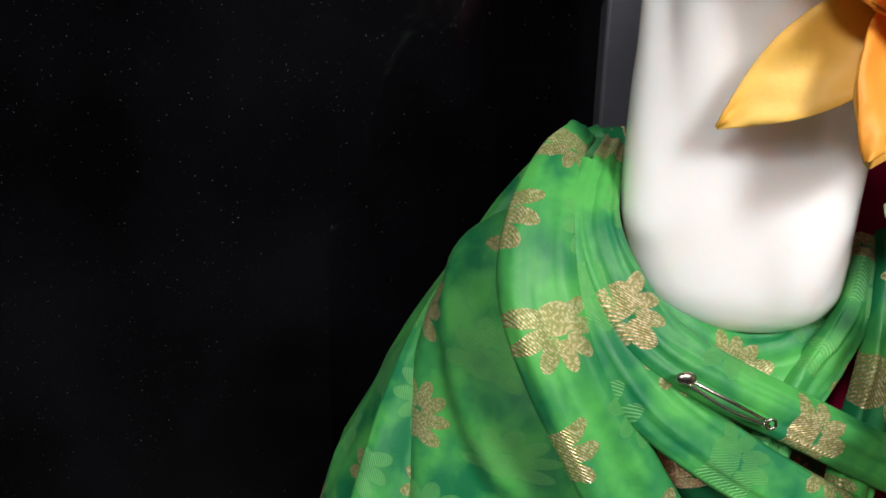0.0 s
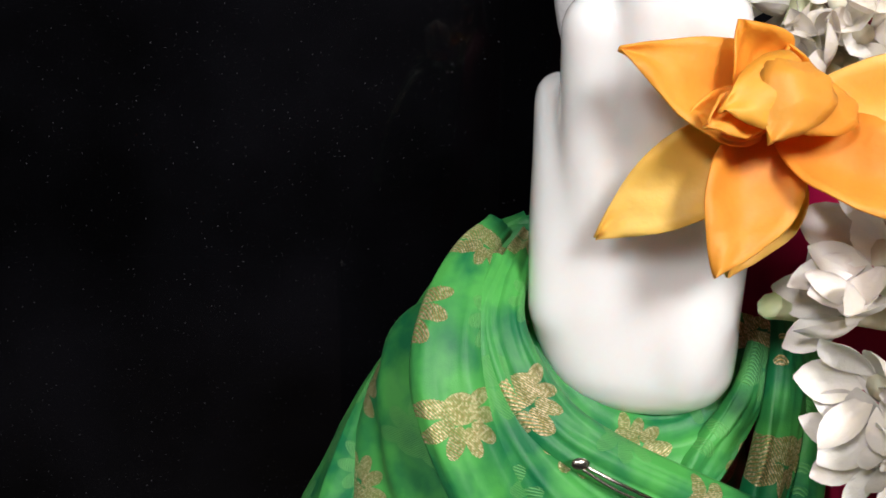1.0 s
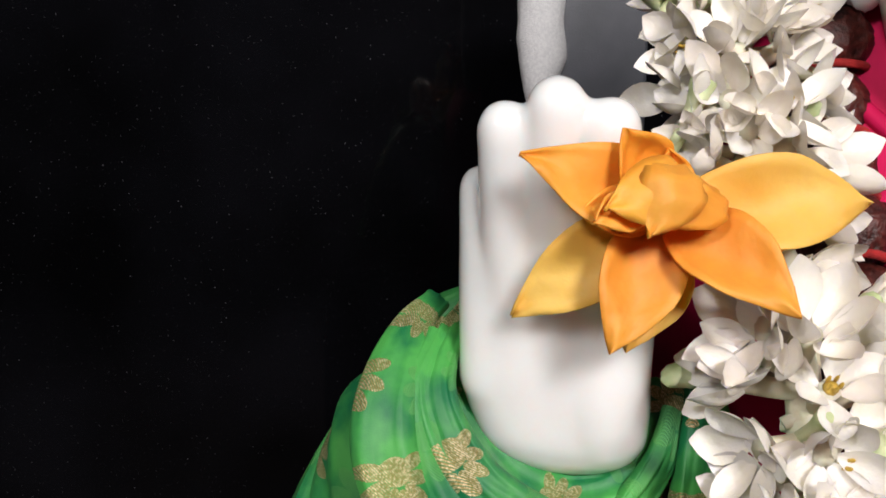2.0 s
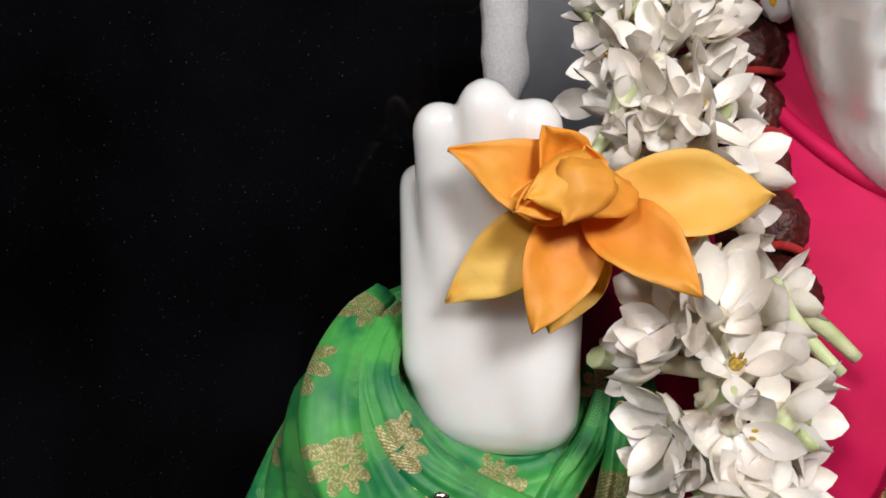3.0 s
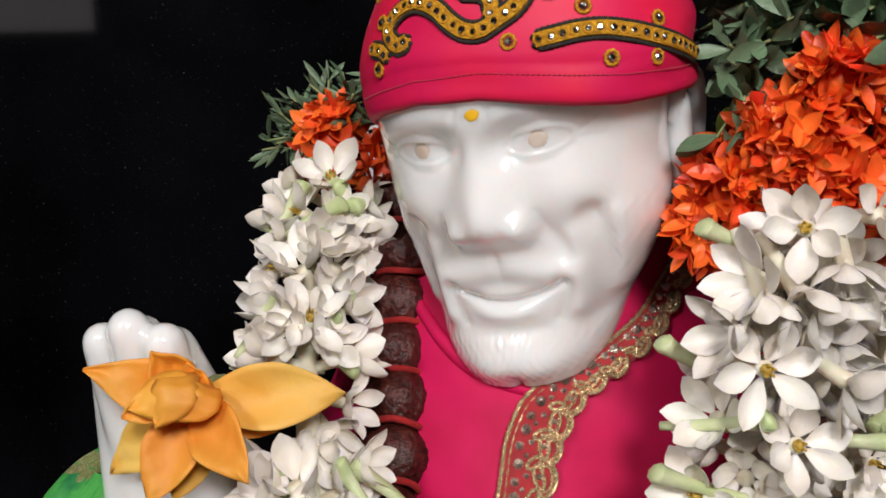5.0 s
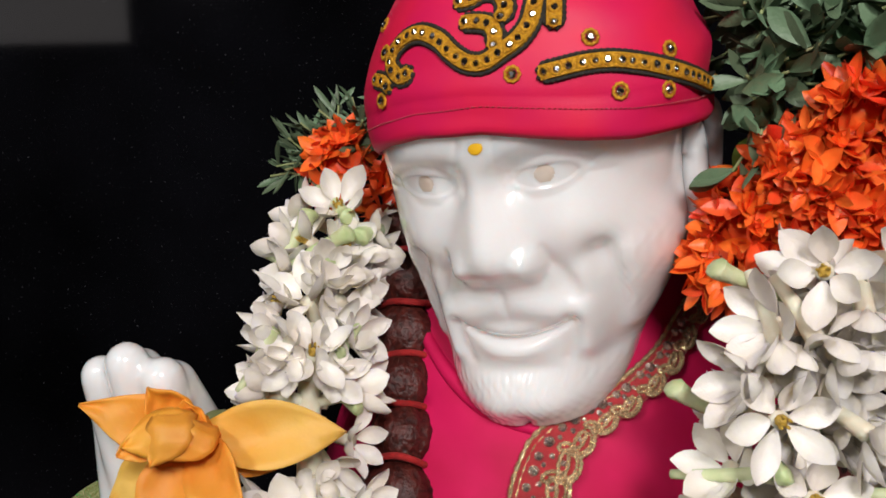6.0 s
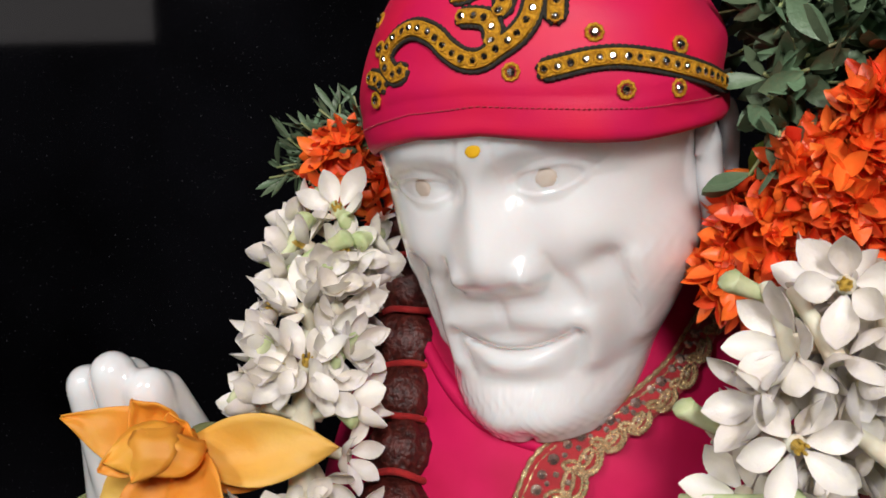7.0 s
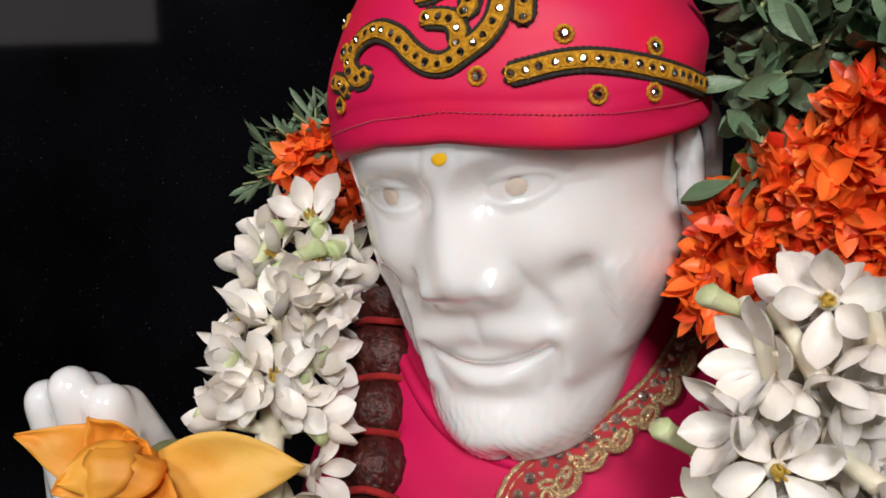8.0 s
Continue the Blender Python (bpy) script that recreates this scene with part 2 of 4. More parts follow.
# stand-in window: an added glowing panel that gives the granite its grey reflection
window = thing("stand_in_window_1", "added stand-in window panel, glowing for a grey reflection in the granite", "window", kind="structure", me=bm_mesh("stand_in_window_1", box((-2.95, -2.49, 2.19), (-1.65, -2.47, 2.79), 0.004), PLASTER))
GLOW = bpy.data.materials.new("glow_pane")
GLOW.use_nodes = True
GLOW.node_tree.nodes["Principled BSDF"].inputs["Emission Color"].default_value = (1.0, 0.93, 0.92, 1)
GLOW.node_tree.nodes["Principled BSDF"].inputs["Emission Strength"].default_value = 1.3
part("pane", bm_mesh("pane", box((-2.93, -2.468, 2.21), (-1.67, -2.460, 2.77)), GLOW), window)
thing("plinth", "black granite plinth carrying the seated marble statue", "plinth", me=bm_mesh("plinth", box((-0.15, 0.1, 0.0), (0.75, 0.8, 0.86), 0.01), GRANITE))

# a board with a rough white border stands behind the statue
board = thing("upright_board", "slate grey upright board with a rough white stucco border", "board")
part("panel", bm_mesh("panel", box((0.20, 0.90, 0.0), (0.30, 0.93, 1.565), 0.004), SLATE), board)
edge = []
for i in range(60):
    z = 1.370 + 0.185 * i / 59
    for j in range(12):
        a = 2 * math.pi * j / 12
        w = 0.026 * min(1.0, 0.45 + 0.035 * i) * (1 + 0.12 * noise.noise((j * 0.7, z * 40, 3)))
        edge.append((0.186 + w * math.cos(a) + 0.005 * noise.noise((1, z * 25, 7)), 0.905 + 0.02 * math.sin(a), z))
part("border", mesh_from("border", edge, grid_faces(60, 12, True) + [tuple(range(12))[::-1], tuple(59 * 12 + j for j in range(12))], [STUCCO]), board, "rough white stucco border strip")

# ---- the statue: one mesh of head, neck, trunk, raised palm and forearm ----
HEAD = Matrix(((0.89296, 0.40711, -0.19206, 0.2482), (-0.44237, 0.87260, -0.20706, 0.2215), (0.08329, 0.26986, 0.95929, 1.4695), (0, 0, 0, 1)))
SECTION_Z = [-0.1300, -0.1280, -0.1220, -0.1100, -0.0950, -0.0770, -0.0520, -0.0300, 0.0, 0.020, 0.040, 0.070, 0.095, 0.106]
SECTION_A = [0.002, 0.021, 0.0340, 0.0410, 0.0460, 0.0540, 0.0625, 0.0675, 0.0695, 0.0675, 0.065, 0.053, 0.032, 0.002]
SECTION_F = [0.030, 0.0140, 0.0050, 0.0005, 0.0005, 0.0010, 0.0000, -0.0020, -0.0050, -0.0110, -0.006, 0.014, 0.042, 0.066]
SECTION_B = [0.034, 0.060, 0.075, 0.090, 0.100, 0.115, 0.125, 0.135, 0.140, 0.145, 0.145, 0.130, 0.100, 0.068]


def eased(z, zs, values):
    """A smooth line through the values, with no corners at them."""
    out = 0
    for k, w in ((-0.006, 0.12), (-0.003, 0.23), (0.0, 0.30), (0.003, 0.23), (0.006, 0.12)):
        out = out + w * np.interp(np.asarray(z) + k, zs, values)
    return out


def axis_x(z):
    """The middle of the head's outline."""
    return eased(z, [-0.12, -0.095, -0.077, -0.052, -0.03, 0.0, 0.02], [-0.009, -0.008, -0.0045, -0.0005, 0.001, 0.004, 0.005])


def middle(z):
    """The middle line of the features."""
    return eased(z, [-0.12, -0.07, 0.0, 0.02], [-0.005, -0.001, 0.0, 0.005])


def bell(u, z, cu, cz, su, sz):
    return np.exp(-((u - cu) / su) ** 2 - ((z - cz) / sz) ** 2)


def groove(u, z, pts, width):
    """1 on a line of points, falling off to both sides."""
    best = np.full(u.shape, 9.0)
    for (a, b), (c, d) in zip(pts, pts[1:]):
        t = np.clip(((u - a) * (c - a) + (z - b) * (d - b)) / ((c - a) ** 2 + (d - b) ** 2), 0, 1)
        best = np.minimum(best, np.hypot(u - a - t * (c - a), z - b - t * (d - b)))
    return np.exp(-(best / width) ** 2)


def relief(u, z):
    """How far the face stands out from the plain head, over its width u and height z."""
    au = np.sqrt(u * u + 1e-7)
    d = np.zeros_like(u)
    # broad soft nose
    h = eased(z, [-0.054, -0.048, -0.043, -0.037, -0.032, -0.026, -0.017, -0.008, 0.004, 0.022], [0, 0.0036, 0.0105, 0.0170, 0.0185, 0.0164, 0.0122, 0.0088, 0.006, 0.002])
    s = eased(z, [-0.05, -0.037, -0.022, -0.006, 0.02], [0.0150, 0.0155, 0.0140, 0.0115, 0.013])
    d += h * np.exp(-(au / s) ** 2)
    d += 0.0080 * bell(au, z, 0.0158, -0.0372, 0.0062, 0.0070)
    d -= 0.0016 * groove(au, z, [(0.0225, -0.031), (0.0235, -0.039), (0.019, -0.045)], 0.0026)
    # brows and sockets
    d += 0.0026 * groove(au, z, [(0.010, 0.0105), (0.020, 0.0150), (0.034, 0.0135), (0.046, 0.0075)], 0.0060)
    d -= 0.0062 * bell(au, z, 0.0130, 0.0010, 0.0075, 0.0095)
    d -= 0.0034 * bell(au, z, 0.0300, 0.0000, 0.0190, 0.0105)
    # eyeball, lids, the crease over them
    zz = z - 0.05 * (au - 0.0275)
    lid = 1 - ((au - 0.0275) / 0.0135) ** 2 - ((zz + 0.0005) / np.where(zz > -0.0005, 0.0056, 0.0046)) ** 2
    d += 0.0042 * bell(au, z, 0.0275, 0.0, 0.0130, 0.0085)
    d -= 0.0009 * smoothstep(-0.15, 0.20, lid)
    d += 0.0004 * np.exp(-((lid + 0.30) / 0.25) ** 2) * (0.6 + 0.6 * smoothstep(-0.002, 0.003, zz))
    d -= 0.0008 * groove(au, zz, [(0.0150, 0.0035), (0.0205, 0.0078), (0.0290, 0.0092), (0.0390, 0.0060), (0.0460, 0.0010)], 0.0013)
    d -= 0.0008 * groove(au, zz, [(0.0150, -0.0050), (0.0220, -0.0090), (0.0320, -0.0092), (0.0410, -0.0050)], 0.0020)
    r = np.hypot(au - 0.0275, z - 0.0005)
    d -= 0.0005 * np.exp(-((r - 0.0042) / 0.0008) ** 2) * smoothstep(0.0, 0.25, lid)
    d -= 0.0008 * groove(au, z, [(0.0440, 0.001), (0.0520, 0.0055)], 0.0014) + 0.0007 * groove(au, z, [(0.0440, -0.002), (0.0535, -0.003)], 0.0014)
    # cheeks, the smile's fold, the long hollow beside it
    d += 0.0058 * bell(au, z, 0.0360, -0.0250, 0.0160, 0.0140)
    d -= 0.0022 * groove(au, z, [(0.0220, -0.036), (0.0290, -0.046), (0.0330, -0.056)], 0.0042)
    d += 0.0024 * groove(au, z, [(0.0350, -0.046), (0.0350, -0.062), (0.0325, -0.082)], 0.0045)
    d -= 0.0052 * groove(au, z, [(0.0430, -0.038), (0.0460, -0.050), (0.0445, -0.068), (0.0405, -0.090)], 0.0060)
    d -= 0.0026 * bell(au, z, 0.0440, -0.0370, 0.0050, 0.0060)
    d += 0.0030 * groove(au, z, [(0.0540, -0.040), (0.0530, -0.060), (0.0490, -0.080)], 0.0050)
    # moustache sweeping to the corners of the mouth
    d += 0.0046 * groove(au, z, [(0.0040, -0.0570), (0.0150, -0.0595), (0.0255, -0.0625)], 0.0075)
    d += 0.0018 * groove(au, z, [(0.0310, -0.0600), (0.0345, -0.0720), (0.0330, -0.0860)], 0.0046)
    d -= 0.0014 * bell(u, z, 0.0, -0.0545, 0.0028, 0.0060)
    # mouth, lower lip, chin
    zm = -0.0750 + 0.0080 * np.clip(au / 0.028, 0, 1.1) ** 2
    w = smoothstep(0.0285, 0.0215, au)
    d += 0.0020 * np.exp(-((z - zm - 0.0048) / 0.0032) ** 2) * smoothstep(0.018, 0.004, au)
    d -= 0.0036 * np.exp(-((z - zm) / 0.0018) ** 2) * w
    d += 0.0042 * np.exp(-((z - zm + 0.0060) / 0.0046) ** 2) * smoothstep(0.024, 0.004, au)
    d -= 0.0036 * bell(au, z, 0.0272, -0.0672, 0.0034, 0.0036)
    d -= 0.0016 * groove(au, z, [(0.0285, -0.0690), (0.0270, -0.0780), (0.0230, -0.0860)], 0.0028)
    d -= 0.0026 * bell(u, z, 0.0, -0.0905, 0.0190, 0.0042)
    d += 0.0062 * bell(u, z, 0.0, -0.1060, 0.0260, 0.0110)
    d += 0.0020 * bell(au, z, 0.0130, -0.1120, 0.0090, 0.0080)
    d -= 0.0040 * np.exp(-(u / 0.0024) ** 2) * smoothstep(-0.111, -0.120, z)
    # combed beard
    beard = smoothstep(0.045, 0.050, au) * smoothstep(-0.020, -0.040, z) + smoothstep(-0.088, -0.098, z)
    d += 0.00016 * beard * (np.sin(au * 1700 + 420 * z + 3.0 * np.sin(z * 230)) + np.sin(au * 1130 - 300 * z + 2.0 * np.sin(z * 410)))
    # furrows over the nose
    d -= 0.0011 * groove(au, z, [(0.0085, 0.007), (0.0075, 0.020)], 0.0020)
    return 0.88 * d


def head_pieces():
    rows, cols = 300, 420
    tv = np.linspace(0, 1, rows)
    z = np.interp(tv, [0, 0.03, 0.08, 0.84, 0.93, 1], [-0.1300, -0.1292, -0.125, 0.03, 0.085, 0.106])
    q = np.linspace(-1, 1, cols, endpoint=False)
    ang = math.pi * (0.55 * q + 0.45 * q ** 3)
    A = np.interp(z, SECTION_Z, SECTION_A)
    F = np.interp(z, SECTION_Z, SECTION_F)
    B = np.interp(z, SECTION_Z, SECTION_B)
    low = smoothstep(-0.122, -0.113, z) * smoothstep(0.1, 0.09, z)
    A, F, B = [((1 - low) * v + low * eased(z, SECTION_Z, ref))[:, None] for v, ref in ((A, SECTION_A), (F, SECTION_F), (B, SECTION_B))]
    k = 2 / 2.2
    sx, cy = np.sin(ang)[None, :], np.cos(ang)[None, :]
    depth = np.minimum(0.058, 0.55 * (B - F))
    u = A * np.sign(sx) * np.abs(sx) ** k
    yc = F + depth
    y = np.where(cy > 0, yc - depth * np.abs(cy) ** k, yc + (B - yc) * np.abs(cy) ** k)
    Z = np.repeat(z[:, None], cols, 1)
    X = u * np.where(u > 0, 1 + 0.10 * smoothstep(-0.015, -0.050, Z), 1.0) + axis_x(Z)
    front = smoothstep(0.0, 0.45, cy)
    across = X - middle(Z) + 0 * y
    out = relief(across, Z) * front
    # the relief leans with the turn of the cheeks
    y = y - out
    pts = np.stack([X + 0 * y, y, Z], -1).reshape(-1, 3)
    faces = grid_faces(rows, cols, True) + [tuple(range(cols))[::-1], tuple((rows - 1) * cols + j for j in range(cols))]
    uu, vv, fr = across.reshape(-1), Z.reshape(-1), (front + 0 * y).reshape(-1)
    iris = (fr > 0.3) & (np.hypot(np.abs(uu) - 0.0275, vv - 0.0005) < 0.0040) & (vv < 0.0040)
    idx = [1 if len(f) == 4 and iris[f[0]] else 0 for f in faces]
    verts = [tuple(HEAD @ Vector(p)) for p in pts.tolist()]
    return verts, faces, idx


def remeshed(pieces, voxel, smooth):
    """The pieces melted into one skin."""
    v, f, _ = joined(pieces)
    me = mesh_from("rough", v, f, [MARBLE])
    ob = new("rough", me)
    m = ob.modifiers.new("melt", "REMESH")
    m.mode, m.voxel_size = "VOXEL", voxel
    s = ob.modifiers.new("soften", "SMOOTH")
    s.factor, s.iterations = 0.5, smooth
    got = ob.evaluated_get(bpy.context.evaluated_depsgraph_get()).to_mesh()
    verts = [tuple(w.co) for w in got.vertices]
    faces = [tuple(p.vertices) for p in got.polygons]
    bpy.data.objects.remove(ob)
    return verts, faces, 0


def capsule(a, b, ra, rb, n=12):
    a, b = np.array(a), np.array(b)
    t = (b - a) / np.linalg.norm(b - a)
    pts, rad = [], []
    for q in np.linspace(-1, 0, 6)[:-1]:
        pts.append(a + t * ra * math.sin(q * math.pi / 2)), rad.append(max(1e-4, ra * math.cos(q * math.pi / 2)))
    for s in np.linspace(0, 1, n):
        pts.append(a + (b - a) * s), rad.append(ra + (rb - ra) * s)
    for q in np.linspace(0, 1, 6)[1:]:
        pts.append(b + t * rb * math.sin(q * math.pi / 2)), rad.append(max(1e-4, rb * math.cos(q * math.pi / 2)))
    v, f = sweep(pts, np.array(rad), 16, up=(0.1, 1, 0.05))
    return v, f, 0


def palm_pieces():
    out = []
    zs = [1.2480, 1.2505, 1.256, 1.264, 1.277, 1.290, 1.310, 1.330, 1.345, 1.352]
    half = [0.006, 0.0180, 0.0265, 0.0315, 0.0340, 0.0345, 0.0350, 0.0345, 0.033, 0.030]
    mid = [0.099, 0.099, 0.0985, 0.0975, 0.0955, 0.0940, 0.0935, 0.0925, 0.0915, 0.091]
    dep = [0.279, 0.278, 0.277, 0.276, 0.275, 0.273, 0.270, 0.267, 0.265, 0.264]
    thick = [0.003, 0.010, 0.015, 0.018, 0.0185, 0.018, 0.0165, 0.015, 0.013, 0.010]
    verts = []
    for z, h, x, y, t in zip(zs, half, mid, dep, thick):
        for j in range(28):
            a = 2 * math.pi * j / 28
            c, s = math.cos(a), math.sin(a)
            # the palm turns a little: its thumb side stands nearer
            ex = h * math.copysign(abs(c) ** 0.75, c)
            verts.append((x + ex, y + t * math.copysign(abs(s) ** 0.75, s) - 0.20 * ex, z))
    out.append((verts, grid_faces(len(zs), 28, True) + [tuple(range(28))[::-1], tuple(9 * 28 + j for j in range(28))], 0))
    out.append(capsule((0.0705, 0.275, 1.288), (0.0660, 0.270, 1.3600), 0.0120, 0.0085))
    out.append(capsule((0.0785, 0.270, 1.315), (0.0718, 0.250, 1.3820), 0.0120, 0.0098))
    out.append(capsule((0.0930, 0.267, 1.315), (0.0872, 0.241, 1.3895), 0.0122, 0.0102))
    out.append(capsule((0.1085, 0.264, 1.310), (0.1040, 0.238, 1.3830), 0.0122, 0.0102))
    out.append(capsule((0.1145, 0.264, 1.290), (0.1150, 0.266, 1.3300), 0.0140, 0.0120))
    out.append(capsule((0.1180, 0.284, 1.325), (0.1055, 0.250, 1.3790), 0.0120, 0.0100))
    out.append(capsule((0.1000, 0.284, 1.335), (0.0895, 0.254, 1.3840), 0.0120, 0.0100))
    v, f = ball((0.1110, 0.266, 1.287), (0.0165, 0.0165, 0.034))
    out.append((v, f, 0))
    out.append(capsule((0.098, 0.290, 1.262), (0.09, 0.33, 1.04), 0.017, 0.036))
    return out


def ear_pieces():
    out = []
    for side in (-1, 1):
        loop = spline([(0, 0.062, -0.006), (0.010, 0.070, 0.014), (0.014, 0.086, 0.010), (0.012, 0.090, -0.014), (0.008, 0.080, -0.040), (0.004, 0.068, -0.054), (0.001, 0.064, -0.040)], 26)
        pts = [tuple(HEAD @ Vector((side * (0.0670 + 0.9 * p[0]) + 0.003, 0.85 * p[1] + 0.002, 0.85 * p[2] - 0.006))) for p in loop]
        rad = 0.0045 + 0.003 * np.exp(-((np.arange(26) - 20) / 3.0) ** 2)
        v, f = sweep(pts, rad, 10, up=(0.3, 1, 0.2))
        out.append((v, f, 0))
        c = HEAD @ Vector((side * 0.0700 + 0.003, 0.064, -0.020))
        v, f = ball(c, (0.007, 0.013, 0.024))
        out.append((v, f, 0))
    return out


hv, hf, hi = head_pieces()
pieces = [remeshed(palm_pieces(), 0.0012, 45), remeshed(ear_pieces(), 0.0013, 5),
          (*sweep([(0.285, 0.40, 0.86), (0.285, 0.39, 1.2), (0.290, 0.385, 1.32), (0.295, 0.365, 1.40), (0.29, 0.33, 1.44)], np.array([0.19, 0.13, 0.09, 0.05, 0.045]), 24, up=(0, 1, 0.1)), 0)]
pv, pf, pi = joined(pieces)
base = len(hv)
statue = thing("statue", "glossy white marble statue of a seated figure with raised palm", "statue",
               me=mesh_from("statue", hv + pv, hf + [tuple(base + q for q in f) for f in pf], [MARBLE, IRIS], True, hi + pi))

# painted dots
v, f = ball((0, 0, 0), (0.0037, 0.0007, 0.0041), 12, 20)
dot_y = -0.0100 - float(relief(np.array([0.0005]), np.array([0.0178]))[0]) + 0.0006
thing("forehead_dot", "round yellow paste dot on the marble forehead", "paste dot", me=mesh_from("forehead_dot", v, f, [PASTE]), m=HEAD @ pose(0.0052, dot_y, 0.0178, -12))
for side in (-1, 1):
    v, f = ball((0, 0, 0), (0.0022, 0.0008, 0.0028), 10, 14)
    thing("ear_dot", "small yellow paste dot on the marble ear lobe", "paste dot", me=mesh_from("ear_dot", v, f, [PASTE]), m=HEAD @ pose(side * 0.0720 + 0.003, 0.0535, -0.047))

# ---- the head cloth ----
def cap_section(z):
    a = eased(z, [-0.05, 0, 0.02, 0.04, 0.07, 0.09, 0.108, 0.118], [0.072, 0.0735, 0.0755, 0.0755, 0.061, 0.046, 0.024, 0.001])
    f = eased(z, [-0.05, 0, 0.02, 0.04, 0.06, 0.085, 0.105, 0.118], [-0.009, -0.0130, -0.0150, -0.0115, -0.005, 0.012, 0.034, 0.058])
    return float(a), float(f)


def cap_point(ang, z, off=0.0):
    """A point on the head cloth at an angle from the middle of the brow, in the head's frame."""
    a, f = cap_section(z)
    d, k = 0.062, 2 / 2.2
    s, c = math.sin(ang), math.cos(ang)
    a, df, db = a + off, d + off, 0.095 + off
    return Vector((0.010 + a * math.copysign(abs(s) ** k, s), f + d - (df if c > 0 else db) * math.copysign(abs(c) ** k, c), z))


def brim(ang):
    return float(np.interp(ang, [-3.2, -1.6, -0.65, -0.35, 0.0, 0.23, 0.5, 0.8, 1.15, 1.45, 2.0, 3.2], [-0.012, 0.005, 0.0203, 0.0236, 0.0228, 0.0188, 0.0144, 0.0104, 0.0082, 0.0060, 0.0, -0.012]))


headcloth = thing("head_cloth", "crimson pink satin head cloth with gold embroidery and crystals", "head cloth")
rows, cols = 70, 150
verts = []
for i in range(rows):
    t = i / (rows - 1)
    for j in range(cols):
        ang = 2 * math.pi * j / cols - math.pi
        z0 = brim(ang)
        z = z0 + (0.1172 - z0) * (1 - (1 - t) ** 1.15)
        fold = 0.0009 * noise.noise((ang * 1.5, t * 9 + ang * 0.8, 2)) + 0.0012 * max(0, math.sin(ang)) * math.sin(30 * t - 3 * ang) * (1 - t) * smoothstep(0.5, 1.2, ang)
        lip = -0.0004 * math.exp(-((t - 0.135) / 0.012) ** 2) - 0.0014 * (1 - smoothstep(0, 0.02, t))
        verts.append(tuple(HEAD @ cap_point(ang, z, fold + lip)))
ob = part("wrap", mesh_from("wrap", verts, grid_faces(rows, cols, True) + [tuple((rows - 1) * cols + j for j in range(cols))], [CAPCLOTH]), headcloth)
m = ob.modifiers.new("thick", "SOLIDIFY")
m.thickness, m.offset = 0.0014, 1.0


def cap_normal(ang, z):
    p = cap_point(ang, z)
    n = (cap_point(ang + 0.01, z) - p).cross(cap_point(ang, z + 0.001) - p)
    return (n if n.dot(p - Vector((0.010, 0.055, z))) > 0 else -n).normalized()


def stitched(name, pts, width, n):
    """A padded gold band with black cords along it and crystals in a row."""
    flat = spline(pts, n)
    line = np.array([HEAD @ cap_point(a, z, 0.0019) for a, z in flat])
    nrm = np.array([HEAD.to_3x3() @ cap_normal(a, z) for a, z in flat])
    tang = np.gradient(line, axis=0)
    tang /= np.linalg.norm(tang, axis=1)[:, None]
    side = np.cross(tang, nrm)
    arc_at = np.concatenate([[0], np.cumsum(np.linalg.norm(np.diff(line, axis=0), axis=1))])
    verts = []
    for i in range(n):
        end = min(1.0, math.sqrt(max(0.02, min(arc_at[i], arc_at[-1] - arc_at[i]) / width)))
        for k in np.linspace(-1, 1, 9):
            rib = 0.00018 * math.sin(arc_at[i] / 0.0006 * math.pi) * (abs(k) > 0.5)
            verts.append(line[i] + side[i] * k * width * end + nrm[i] * (0.0018 * (1 - k ** 4) * end + rib))
    band = part(name, mesh_from(name, verts, grid_faces(n, 9), [YELLOW]), headcloth, "padded gold thread band")
    for edge_side in (-1, 1):
        rope_line = [line[i] + side[i] * edge_side * width * 1.10 * min(1.0, math.sqrt(max(0.05, min(arc_at[i], arc_at[-1] - arc_at[i]) / width))) + nrm[i] * 0.0002 for i in range(n)]
        rr = 0.0009 * (1 + 0.25 * np.sin(arc_at / 0.0011 * math.pi))
        part("cord", mesh_from("cord", *sweep(rope_line, rr, 6, up=tuple(nrm[n // 2])), [BLACK]), band, "black outline cord")
        inner = [line[i] + side[i] * edge_side * width * 0.72 + nrm[i] * 0.0013 for i in range(2, n - 2)]
        part("gold_cord", mesh_from("gold_cord", *sweep(inner, 0.0005, 5, up=tuple(nrm[n // 2])), [YELLOW]), band)
    count = max(1, int(arc_at[-1] / 0.0047))
    for k in range(count):
        i = min(int(np.searchsorted(arc_at, (k + 0.5) / count * arc_at[-1])), n - 1)
        crystal(line[i], nrm[i] + 0.25 * np.array((math.sin(k * 2.3), math.cos(k * 1.7), math.sin(k * 3.1))), 0.00165, 0.0013, band)
        loop = [line[i] + nrm[i] * 0.0018 + (side[i] * math.cos(q) + tang[i] * math.sin(q)) * 0.0021 for q in np.linspace(0, 2 * math.pi, 12, endpoint=False)]
        part("thread_loop", mesh_from("thread_loop", *sweep(loop, 0.0004, 5, up=tuple(nrm[i]), closed=True), [YELLOW]), band)
    return band


CRYSTAL = None
RING = None


SEQUINS = None


